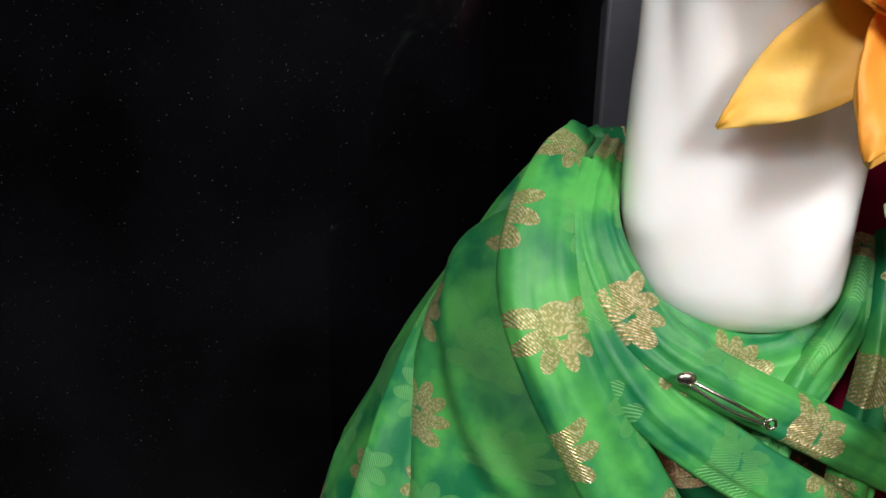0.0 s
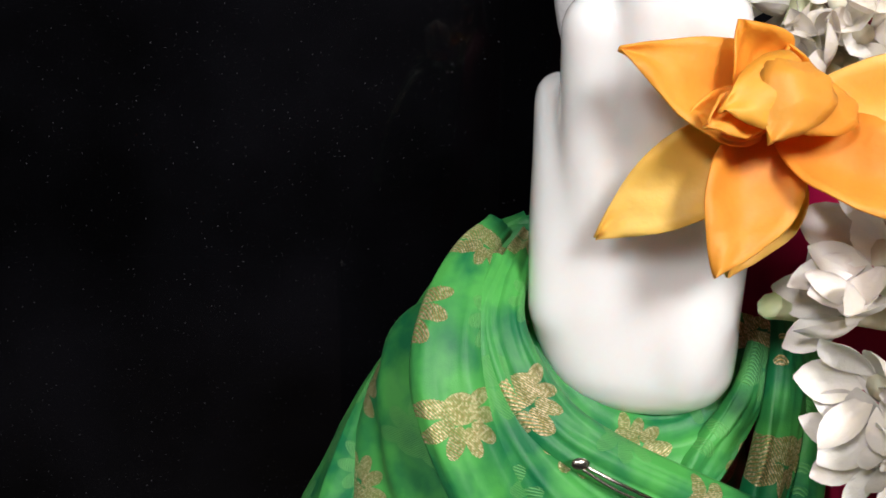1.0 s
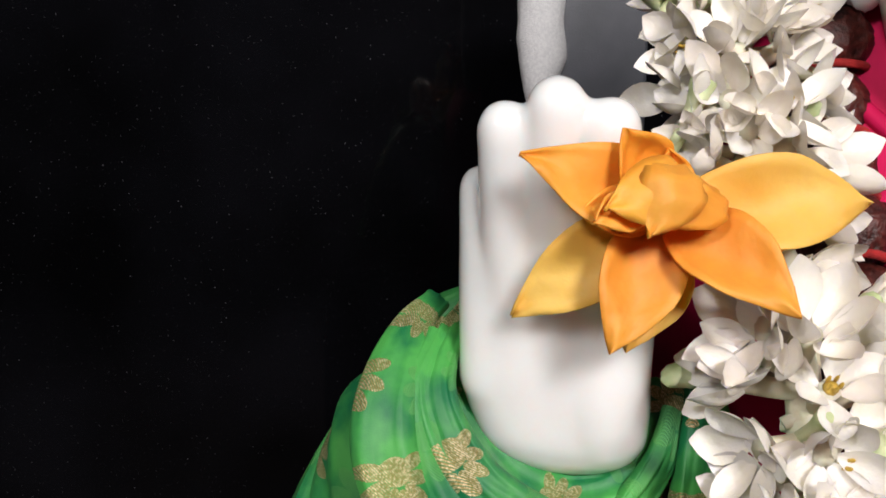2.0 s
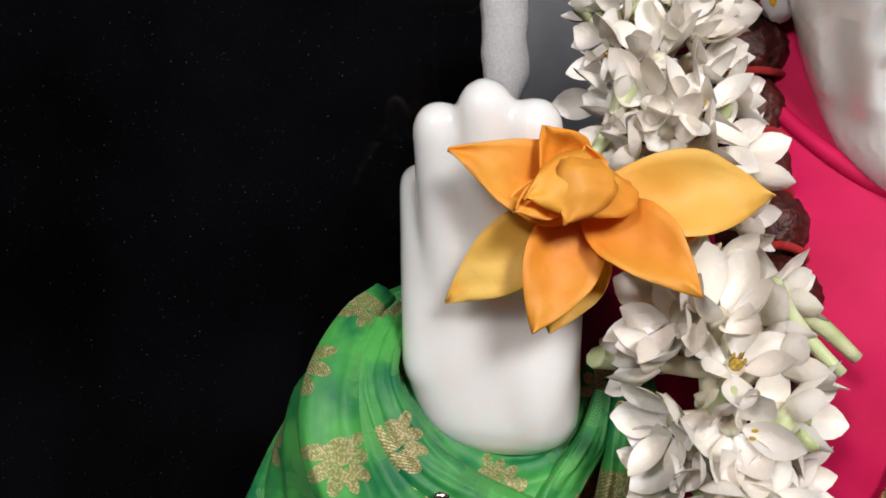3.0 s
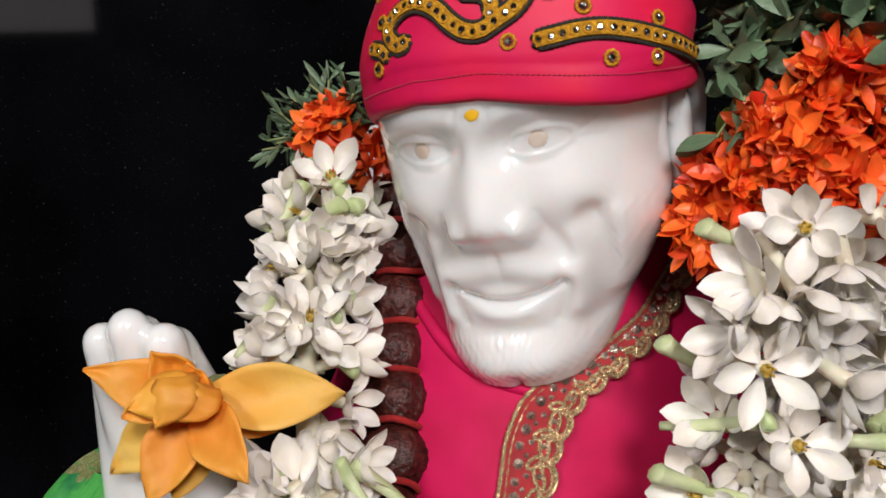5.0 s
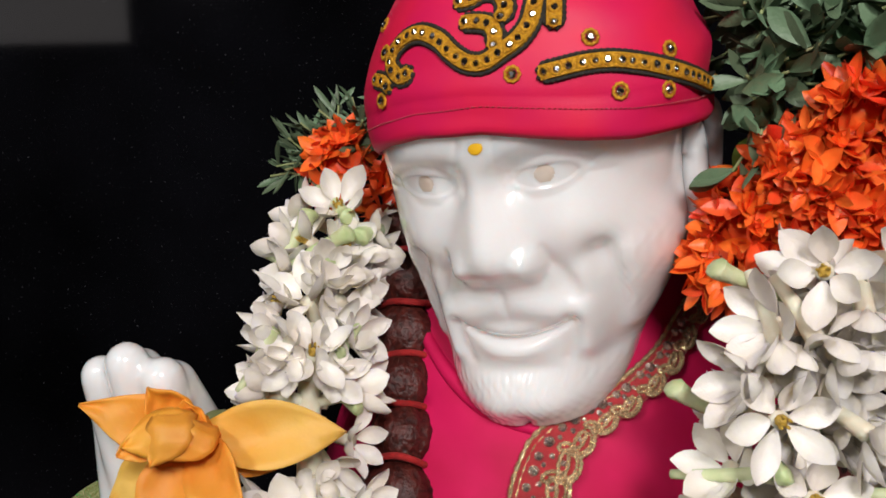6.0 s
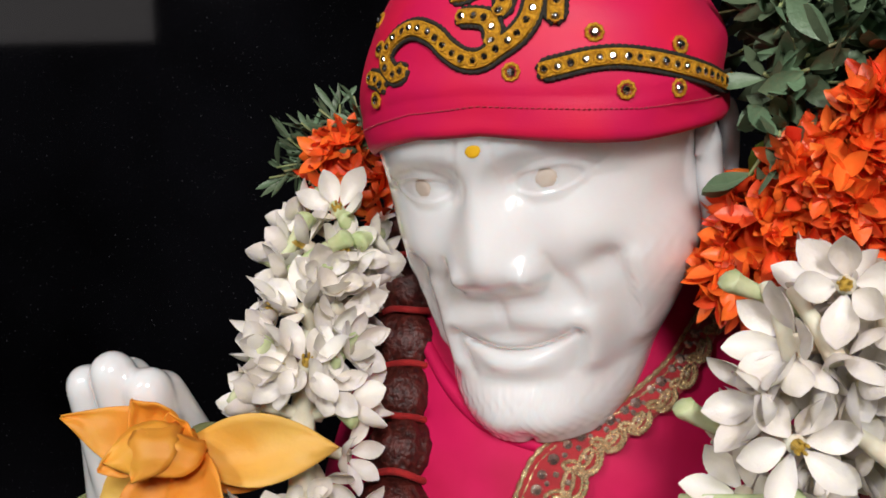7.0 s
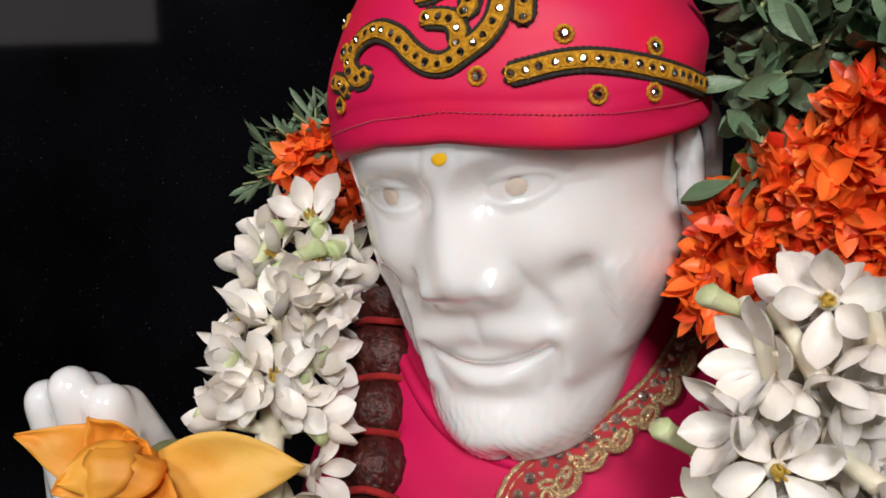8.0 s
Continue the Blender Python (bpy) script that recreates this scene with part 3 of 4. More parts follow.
def crystal(at, out_dir, size, lift, parent, sequin=False):
    global CRYSTAL, SEQUINS
    if CRYSTAL is None:
        v = []
        for r, h in ((1.0, 0.0), (0.95, 0.35), (0.5, 0.8)):
            v += [(r * math.cos(2 * math.pi * j / 8 + (h * 0.5)), r * math.sin(2 * math.pi * j / 8 + h * 0.5), h) for j in range(8)]
        CRYSTAL = mesh_from("crystal", v, grid_faces(3, 8, True) + [tuple(16 + j for j in range(8))], [SILVER], False)
        SEQUINS = CRYSTAL.copy()
        SEQUINS.materials[0] = SEQUIN
    turn = Vector(out_dir).to_track_quat("Z", "Y").to_matrix().to_4x4()
    return part("sequin" if sequin else "crystal", SEQUINS if sequin else CRYSTAL, parent, "", Matrix.Translation(np.array(at) + np.array(out_dir) * lift) @ turn @ Matrix.Diagonal((size, size, size, 1)))


stitched("embroidered_scroll", [(-0.347, 0.0501), (-0.445, 0.0481), (-0.547, 0.0528), (-0.536, 0.058), (-0.44, 0.0622), (-0.31, 0.0634), (-0.174, 0.06), (-0.09, 0.0545), (-0.013, 0.05), (0.058, 0.049),
                                (0.151, 0.052), (0.246, 0.0552), (0.321, 0.0598), (0.364, 0.0654), (0.403, 0.0712), (0.41, 0.079)], 0.0036, 150)
stitched("embroidered_branch", [(-0.047, 0.0643), (0.02, 0.064), (0.104, 0.062), (0.131, 0.0575), (0.11, 0.0526)], 0.0034, 50)
stitched("embroidered_stem", [(-0.094, 0.072), (-0.005, 0.0721), (0.071, 0.0738), (0.165, 0.0722), (0.198, 0.0667), (0.152, 0.0624)], 0.0034, 60)
stitched("embroidered_bar", [(0.50, 0.078), (0.498, 0.0706), (0.475, 0.063), (0.446, 0.0561)], 0.0034, 40)
stitched("embroidered_tail", [(-0.757, 0.0477), (-0.601, 0.0464), (-0.517, 0.0433)], 0.0032, 24)
stitched("embroidered_ribbon", [(0.306, 0.0415), (0.404, 0.0419), (0.55, 0.0422), (0.697, 0.041), (0.854, 0.0378), (1.043, 0.0329), (1.3, 0.0259), (1.6, 0.018), (1.95, 0.013)], 0.0034, 120)
hem = []
for k in range(130):
    a = -1.55 + 3.5 * k / 130
    pts = [HEAD @ cap_point(a + d, brim(a) + 0.0105 + 0.001 * math.sin(3 * a), 0.0016) for d in (0.0, 0.008, 0.016)]
    hem.append((*sweep([np.array(q) for q in pts], 0.00025, 4, up=(0, -0.5, 1)), 0))
hv_, hf_, _ = joined(hem)
part("hem_stitch", mesh_from("hem_stitch", hv_, hf_, [RIBBON]), headcloth, "row of fine hem stitches")
for a, z in ((0.185, 0.0432), (0.631, 0.0506), (0.727, 0.0293), (1.053, 0.0248), (1.102, 0.0391), (-0.67, 0.0579), (-0.627, 0.0393), (-0.861, 0.0682), (0.75, 0.072)):
    p = cap_point(a, z, 0.0020)
    outward = HEAD.to_3x3() @ cap_normal(a, z)
    if RING is None:
        RING = mesh_from("rosette", *sweep([(0.0028 * (1 + 0.08 * math.cos(9 * a)) * math.cos(a), 0.0028 * (1 + 0.08 * math.cos(9 * a)) * math.sin(a), 0) for a in np.linspace(0, 2 * math.pi, 36, endpoint=False)], 0.0007, 6, closed=True), [YELLOW])
    turn = outward.to_track_quat("Z", "Y").to_matrix().to_4x4()
    r = part("rosette", RING, headcloth, "gold thread ring round a crystal", Matrix.Translation(HEAD @ p) @ turn)
    crystal((0, 0, 0), (0, 0, 1), 0.0018, 0.0, r)

# ---- the robe ----
BODY_Z = [0.86, 1.05, 1.20, 1.30, 1.34, 1.37, 1.39, 1.41, 1.43, 1.45]
BODY_A = [0.26, 0.23, 0.205, 0.190, 0.175, 0.155, 0.136, 0.110, 0.085, 0.074]
BODY_L = [0.22, 0.18, 0.150, 0.132, 0.118, 0.106, 0.099, 0.092, 0.083, 0.074]
BODY_D = [0.18, 0.165, 0.152, 0.143, 0.130, 0.114, 0.101, 0.086, 0.072, 0.064]
BODY_X, BODY_Y = 0.290, 0.38


def robe_y(x, z):
    a, d = np.interp(z, BODY_Z, BODY_A if x > BODY_X else BODY_L), np.interp(z, BODY_Z, BODY_D)
    t = min(0.98, abs(x - BODY_X) / a)
    return BODY_Y - d * math.sqrt(1 - t * t)


def drape(x, z):
    return (0.0035 * math.sin(70 * (x - 0.26) + 45 * (z - 1.3)) * math.exp(-((x - 0.31) / 0.05) ** 2) * smoothstep(1.36, 1.28, z)
            + 0.0055 * noise.noise((x * 16, z * 9, 5)) + 0.0015 * noise.noise((x * 40 + z * 30, z * 20, 8)))


robe = thing("robe", "magenta pink satin robe draped over the statue's chest", "robe")
rows, cols = 110, 160
verts = []
for i in range(rows):
    z = 0.862 + (1.452 - 0.862) * (i / (rows - 1)) ** 0.62
    a, d = np.interp(z, BODY_Z, BODY_A), np.interp(z, BODY_Z, BODY_D)
    for j in range(cols):
        q = 2 * math.pi * j / cols
        a = np.interp(z, BODY_Z, BODY_A if math.sin(q) > 0 else BODY_L)
        x, y = BODY_X + a * math.sin(q), BODY_Y - d * math.cos(q)
        k = drape(x, z) * (1 if math.cos(q) > 0 else 0.5)
        verts.append((x + k * math.sin(q), y - k * math.cos(q), z))
ob = part("cloth", mesh_from("cloth", verts, grid_faces(rows, cols, True), [ROBECLOTH]), robe)
m = ob.modifiers.new("thick", "SOLIDIFY")
m.thickness, m.offset = 0.0015, -1.0
# a rolled fold of the same cloth round the neck
for pts, rad in (([(0.205, 1.425), (0.222, 1.385), (0.248, 1.358), (0.285, 1.348), (0.292, 1.342)], 0.0042),):
    line = [(x, robe_y(x, z) - drape(x, z) + 0.0012, z) for x, z in spline(pts, 40)]
    part("neck_fold", mesh_from("neck_fold", *sweep(line, np.array([rad * (0.6 + 0.4 * math.sin(math.pi * k / 39)) for k in range(40)]), 10), [ROBECLOTH]), robe)


def trim(points, n, side=1, widths=([1.2, 1.4], [0.0125, 0.0125])):
    """A red ribbon with a beaded gold edge, scallops, oval links and mirror sequins."""
    t = thing("robe_trim", "red ribbon trim with gold bead scallops and mirror sequins on the robe", "trim", "robe trims")
    line = spline(points, n)
    P = lambda x, z, lift: np.array((x, robe_y(x, z) - drape(x, z) - lift, z))
    tang = np.gradient(line, axis=0)
    tang /= np.linalg.norm(tang, axis=1)[:, None]
    norm = np.stack([-tang[:, 1], tang[:, 0]], 1) * side
    wide = [float(np.interp(z, *widths)) for x, z in line]
    verts = []
    for (x, z), (nx, nz_), W in zip(line, norm, wide):
        for k in range(7):
            s = (k / 6 - 0.5) * 2 * W
            verts.append(P(x + nx * s, z + nz_ * s, 0.0030 + 0.0006 * (k % 2)))
    ob = part("ribbon", mesh_from("ribbon", verts, grid_faces(n, 7), [RIBBON]), t)
    md = ob.modifiers.new("thick", "SOLIDIFY")
    md.thickness = 0.0015
    for inset, r in ((0.0, 0.0013), (0.0030, 0.0007)):
        cord = [P(x + nx * (inset - W), z + nz_ * (inset - W), 0.0046) for (x, z), (nx, nz_), W in zip(line, norm, wide)]
        dense = np.array(cord)
        rr = r * (1 + 0.28 * np.sin(np.arange(n) * 2.1))
        part("gold_edge", mesh_from("gold_edge", *sweep(dense, rr, 6, up=(0, -1, 0)), [GOLD]), t, "beaded gold cord edge")
    arc = np.concatenate([[0], np.cumsum(np.linalg.norm(np.diff(line, axis=0), axis=1))])
    count = int(arc[-1] / 0.0140)
    for k in range(count):
        i = int(np.searchsorted(arc, (k + 0.5) / count * arc[-1]))
        x, z = line[i]
        (tx, tz), (nx, nz_) = tang[i], norm[i]
        g = wide[i] / 0.013
        put_at = lambda a, b, lift, g=g: P(x + tx * a * (0.35 + 0.65 * g) + nx * b * g, z + tz * a * (0.35 + 0.65 * g) + nz_ * b * g, lift)
        for rr, r in ((0.0086, 0.0013), (0.0064, 0.0008)):
            pts = [put_at(rr * math.cos(q), 0.0065 + rr * 0.95 * math.sin(q), 0.0050) for q in np.linspace(-0.15, math.pi + 0.15, 26)]
            part("scallop", mesh_from("scallop", *sweep(pts, np.array([r * (1.25 if j % 2 else 0.7) for j in range(26)]), 6, up=(0, -1, 0)), [GOLD]), t, "gold bead scallop")
        for a0, b0, ra, rb, tilt in ((0.0, 0.0058, 0.0056, 0.0024, 0.35), (0.0088, 0.0035, 0.0042, 0.0020, -0.6)):
            pts = [put_at(a0 + ra * math.cos(q) * math.cos(tilt) - rb * math.sin(q) * math.sin(tilt), b0 + ra * math.cos(q) * math.sin(tilt) + rb * math.sin(q) * math.cos(tilt), 0.0050) for q in np.linspace(0, 2 * math.pi, 18, endpoint=False)]
            part("oval_link", mesh_from("oval_link", *sweep(pts, np.array([0.0014, 0.0010] * 9), 6, up=(0, -1, 0), closed=True), [GOLD]), t, "oval gold link")
        for a0, b0, s in ((-0.004, -0.0050, 0.0030), (0.0045, -0.0058, 0.0025), (0.0005, -0.0005, 0.0018), (-0.0085, -0.0015, 0.0016), (0.0, 0.0058, 0.0018)):
            crystal(put_at(a0, b0, 0.0042), (0.1 * math.sin(k * 5 + a0 * 900), -1, 0.15 * math.cos(k * 3)), s, 0, t, True)
    return t


trim([(0.384, 1.428), (0.368, 1.409), (0.352, 1.3935), (0.336, 1.3780), (0.317, 1.3655), (0.299, 1.3560), (0.2835, 1.3450), (0.2735, 1.3280), (0.2690, 1.3080), (0.2620, 1.2800), (0.2540, 1.2510), (0.236, 1.190), (0.222, 1.130)],
     160, widths=([1.340, 1.360, 1.40], [0.0120, 0.0070, 0.0062]))
trim([(0.456, 1.362), (0.446, 1.335), (0.434, 1.308), (0.418, 1.265), (0.405, 1.22)], 60)

# ---- the green shawl over the raised forearm ----
def shawl_point(th, v):
    """th: degrees round the forearm, 0 in front, 90 on the side away from the head. v: 0 at the wrist, 1 at the hem."""
    a = radians(th)
    s, c = math.sin(a), math.cos(a)
    left = np.interp(v, [0, 0.03, 0.10, 0.15, 0.27, 0.40, 1.0], [0.043, 0.053, 0.073, 0.086, 0.110, 0.128, 0.168])
    right = np.interp(v, [0, 0.12, 0.3, 0.6, 1.0], [0.038, 0.055, 0.070, 0.085, 0.10])
    front = np.interp(v, [0, 0.05, 0.10, 0.3, 0.6, 1.0], [0.024, 0.052, 0.067, 0.076, 0.084, 0.112])
    back = np.interp(v, [0, 0.12, 0.3, 0.6, 1.0], [0.040, 0.045, 0.060, 0.080, 0.10])
    cx = np.interp(v, [0, 1], [0.100, 0.085])
    cy = np.interp(v, [0, 0.05, 0.10, 0.3, 1], [0.284, 0.322, 0.345, 0.360, 0.360])
    x = cx - (left if s > 0 else right) * math.copysign(abs(s) ** 0.95, s)
    y = cy - (front if c > 0 else back) * c
    zc = 1.272 - 0.30 * v - 0.006 * max(0.0, c) * smoothstep(0.3, 0.0, v)
    tilt = np.interp(v, [0, 0.3, 1], [0.026, 0.018, 0.0])
    z = zc - tilt * c + np.interp(v, [0, 0.10, 0.3, 1], [0.024, 0.014, 0.0, 0.0]) * max(0, s) ** np.interp(v, [0, 0.1], [5, 2])
    out = np.array((-s, -c, 0.25))
    # overlapping folds, the upper ones lying over the lower
    h = 0.0
    for p, q, amp, w in ((112, 300, 0.0075, 7), (104, 165, 0.0065, 6), (100, 100, 0.0060, 6), (150, 60, 0.0055, 9), (-28, -70, 0.0045, 6), (-75, -40, 0.004, 8)):
        e = p - q * v
        d = th - e if p > 0 else e - th
        h += amp * (1 - smoothstep(-w, w, d)) * math.exp(-max(0, -d) / 55) * smoothstep(0.01, 0.10, v)
    h += 0.004 * smoothstep(0.03, 0.2, v) * noise.noise((th / 28, v * 5, 1.5)) + 0.0016 * smoothstep(0.02, 0.1, v) * noise.noise((th / 9, v * 9, 4.5))
    roll = 0.0035 * math.exp(-(v / 0.012) ** 2)
    return np.array((x, y, z)) + out * (h - roll)


rows, cols = 120, 300
verts, uvs = [], []
for i in range(rows):
    v = (i / (rows - 1)) ** 1.25
    for j in range(cols + 1):
        th = -180 + 360 * j / cols
        verts.append(shawl_point(th, v))
        uvs.append((radians(th) * (0.070 + 0.06 * v) + 0.004, -0.30 * v * 1.12 + 0.006 + 0.03 * math.sin(radians(th) * 0.7)))
me = mesh_from("shawl", verts, grid_faces(rows, cols + 1), [BROCADE])
layer = me.uv_layers.new(name="UVMap")
layer.data.foreach_set("uv", [c for l in me.loops for c in uvs[l.vertex_index]])
shawl = thing("shawl", "bright green silk brocade shawl with gold fans over the forearm", "shawl")
ob = part("cloth", me, shawl)
m = ob.modifiers.new("thick", "SOLIDIFY")
m.thickness, m.offset = 0.0012, -1.0


def shawl_fold(path, width, bulge, shift, start=0.5, outward=(-0.2, -0.93, 0.28)):
    """A flattened roll of the same cloth lying over the rest, creased along its length. start: its width at the upper end."""
    n, sides = 70, 44
    line = spline(path, n)
    arc_at = np.concatenate([[0], np.cumsum(np.linalg.norm(np.diff(line, axis=0), axis=1))])
    tang = np.gradient(line, axis=0)
    verts, uvs = [], []
    for i in range(n):
        t = tang[i] / np.linalg.norm(tang[i])
        o = np.array(outward, float)
        o = o - t * o.dot(t)
        o /= np.linalg.norm(o)
        s = np.cross(t, o)
        q = i / (n - 1)
        grow = start + (1 - start) * float(smoothstep(0.0, 0.45, q))
        w = width / 2 * grow * (1 + 0.10 * noise.noise((q * 4, shift * 30, 2)))
        for j in range(sides + 1):
            a = 2 * math.pi * j / sides
            c, h = math.cos(a), math.sin(a)
            dome = math.copysign(abs(h) ** 0.52, h)
            hh = bulge * grow * (dome if h > 0 else 0.5 * dome) * (1 + 0.25 * c)
            crease = 0.0026 * noise.noise((c * 1.9 + shift * 60, q * 1.8, shift * 20)) + 0.0014 * noise.noise((c * 4.5, q * 3.2 + shift * 9, 3)) + 0.0005 * noise.noise((c * 9, q * 14, shift))
            verts.append(line[i] + s * c * w + o * (hh + crease * grow * (1 if h > 0 else 0)))
            uvs.append((shift + c * w * 1.1 + 0.006 * h, arc_at[i] + shift * 0.7))
    me = mesh_from("fold", verts, grid_faces(n, sides + 1), [BROCADE])
    lay = me.uv_layers.new(name="UVMap")
    lay.data.foreach_set("uv", [c for l in me.loops for c in uvs[l.vertex_index]])
    return part("fold", me, shawl, "creased fold of the green silk")


# the collar round the wrist and the band under it
shawl_fold([(0.0640, 0.312, 1.3030), (0.0565, 0.292, 1.2985), (0.0500, 0.272, 1.2860), (0.0544, 0.261, 1.2700), (0.0668, 0.254, 1.2540), (0.0864, 0.250, 1.2420), (0.1124, 0.250, 1.2290), (0.1469, 0.254, 1.2110), (0.18, 0.258, 1.195)], 0.0170, 0.0062, 0.011, 0.6)
shawl_fold([(0.0520, 0.290, 1.3000), (0.0455, 0.275, 1.2900), (0.0445, 0.266, 1.2770), (0.0505, 0.257, 1.2580), (0.0640, 0.250, 1.2380), (0.0845, 0.247, 1.2215), (0.1108, 0.247, 1.2050), (0.15, 0.250, 1.183)], 0.0210, 0.0064, 0.052)
# the long fold down the middle, the outer one down the side, the tuck behind the wrist
shawl_fold([(0.0520, 0.312, 1.3080), (0.0410, 0.292, 1.3020), (0.0326, 0.272, 1.2860), (0.0310, 0.260, 1.2670), (0.0385, 0.252, 1.2450), (0.0530, 0.247, 1.2180), (0.0690, 0.244, 1.1900), (0.084, 0.242, 1.16)], 0.0270, 0.0074, 0.093, 0.42)
shawl_fold([(0.0700, 0.345, 1.2980), (0.0540, 0.345, 1.2900), (0.0400, 0.342, 1.2730), (0.0265, 0.338, 1.2510), (0.0120, 0.334, 1.2280), (0.0000, 0.328, 1.2030), (-0.0110, 0.320, 1.1750), (-0.021, 0.31, 1.14)], 0.0270, 0.0080, 0.134, 0.7, (-0.55, -0.72, 0.4))
shawl_fold([(0.0780, 0.346, 1.2990), (0.0660, 0.344, 1.2970), (0.0560, 0.342, 1.2920), (0.0450, 0.338, 1.2820), (0.035, 0.334, 1.268)], 0.0140, 0.0050, 0.171, 0.9, (-0.3, -0.7, 0.65))
# the cloth tucked under the heel of the palm
shawl_fold([(0.0600, 0.292, 1.2850), (0.0660, 0.276, 1.2640), (0.0800, 0.268, 1.2480), (0.0990, 0.265, 1.2400), (0.1200, 0.267, 1.2440), (0.1360, 0.276, 1.2600), (0.146, 0.292, 1.276)], 0.0220, 0.0050, 0.315, 0.8, (-0.05, -0.75, 0.65))
# short folds gathered on the other side of the wrist
shawl_fold([(0.1410, 0.276, 1.2730), (0.1336, 0.266, 1.2570), (0.1225, 0.261, 1.2420), (0.1130, 0.257, 1.2280), (0.106, 0.254, 1.214)], 0.0140, 0.0050, 0.207, 0.6, (0.2, -0.95, 0.25))
shawl_fold([(0.1530, 0.284, 1.2800), (0.1500, 0.272, 1.2640), (0.1460, 0.265, 1.2420), (0.1410, 0.260, 1.2210), (0.1370, 0.257, 1.1970), (0.132, 0.255, 1.17)], 0.0180, 0.0058, 0.243, 0.6, (0.25, -0.95, 0.2))
shawl_fold([(0.1620, 0.290, 1.2760), (0.1630, 0.278, 1.2540), (0.1610, 0.270, 1.2300), (0.1570, 0.265, 1.2000)], 0.0160, 0.0058, 0.280, 0.6, (0.3, -0.9, 0.2))
# the safety pin on the collar
pin = thing("safety_pin", "dark steel safety pin closing the green shawl's collar", "pin")
pa, pb = np.array((0.0715, 0.2400, 1.2475)), np.array((0.0985, 0.2390, 1.2335))
mid = (pa + pb) / 2
part("wire", mesh_from("wire", *sweep(spline([pa, mid + (0, -0.0025, 0.0008), pb], 14), 0.0006, 6), [STEEL]), pin)
part("bar", mesh_from("bar", *sweep(spline([pa + (0, -0.001, -0.001), mid + (0, -0.002, -0.0022), pb + (0, -0.001, -0.001)], 14), 0.0006, 6), [STEEL]), pin)
part("coil", mesh_from("coil", *sweep([pb + np.array((0.0016 * math.cos(a), -0.0015, 0.0016 * math.sin(a))) for a in np.linspace(0, 2 * math.pi, 16, endpoint=False)], 0.0005, 6, up=(0, 1, 0), closed=True), [STEEL]), pin)
v, f = ball(pa + np.array((0.0005, -0.001, 0)), (0.0032, 0.0014, 0.0022), 8, 12)
part("clasp", mesh_from("clasp", v, f, [STEEL]), pin, "folded steel clasp")


# ---- petals and flowers ----
def petal(length, width, cup, curl, tip=0.5, rows=9, cols=5, twist=0.0, thick=0.0):
    """A petal along +z with its inner face towards -y. tip: where the widest place lies."""
    verts = []
    for i in range(rows):
        t = i / (rows - 1)
        w = width * (math.sin(math.pi * min(1, t ** (0.69 / max(0.2, -math.log(tip)))) * 0.985 + 0.02)) ** 0.75
        for j in range(cols):
            s = 2 * j / (cols - 1) - 1
            x = s * w / 2
            y = cup * (1 - s * s) * math.sin(math.pi * min(1, t * 1.05)) + curl * t * t
            a = twist * t
            verts.append((x * math.cos(a), y - x * math.sin(a), length * t * (1 - 0.15 * abs(curl / length) * t)))
    return verts, grid_faces(rows, cols)


def turned(v, m):
    return [tuple(m @ Vector(p)) for p in v]


def blossom_mesh(name, open_deg, rng, petals=6, tube=0.026):
    """A tuberose blossom: tube down -z, petals spreading from the origin about +z."""
    out = []
    line = spline([(0.0022, 0.0015, -tube), (0.001, 0, -tube * 0.5), (0, 0, 0.0)], 9)
    out.append((*sweep(line, np.linspace(0.0020, 0.0034, 9), 8, up=(0, 1, 0)), 1))
    for k in range(petals):
        inner = k % 2
        a = 2 * math.pi * k / petals + rng.uniform(-0.15, 0.15)
        lean = radians(open_deg * (0.65 if inner else 1.0) + rng.uniform(-12, 12))
        ln = rng.uniform(0.0170, 0.0215)
        v, f = petal(ln, rng.uniform(0.0095, 0.0120), 0.0034, rng.uniform(0.000, 0.006), 0.58, twist=rng.uniform(-0.3, 0.3))
        m = Matrix.Rotation(a, 4, "Z") @ Matrix.Translation((0, 0.0026, -0.001)) @ Matrix.Rotation(-lean, 4, "X")
        out.append((turned(v, m), f, 0))
    if open_deg > 50:
        v, f = ball((0, 0, 0.0005), (0.0024, 0.0024, 0.0022), 6, 8)
        out.append((v, f, 2))
        for k in range(5):
            a = 2 * math.pi * k / 5
            v, f = ball((0.002 * math.cos(a), 0.002 * math.sin(a), 0.003), (0.0007, 0.0007, 0.0022), 5, 6)
            out.append((v, f, 2))
    v, f, i = joined(out)
    return mesh_from(name, v, f, [PETAL, TUBE, HEART], True, i)


def bud_mesh(name, rng, length=0.032):
    line = spline([(0.003, 0.002, -length), (0.0015, 0, -length * 0.5), (0, 0, 0), (0.0005, 0, 0.004)], 16)
    t = np.linspace(0, 1, 16)
    rad = np.interp(t, [0, 0.5, 0.78, 0.93, 1], [0.0019, 0.0028, 0.0046, 0.0036, 0.0008])
    v, f = sweep(line, rad, 8, up=(0, 1, 0))
    return mesh_from(name, v, f, [BUD])


rng = random.Random(4)
BLOSSOMS = [blossom_mesh("tuberose", o, rng) for o in (64, 54, 46, 40, 32, 26, 70, 20, 30, 36)]
BUDS = [bud_mesh("bud", rng, l) for l in (0.030, 0.026, 0.034)]


def aim(at, way, spin):
    """A pose at a place with +z along the way."""
    return Matrix.Translation(at) @ Vector(way).to_track_quat("Z", "Y").to_matrix().to_4x4() @ Matrix.Rotation(spin, 4, "Z")


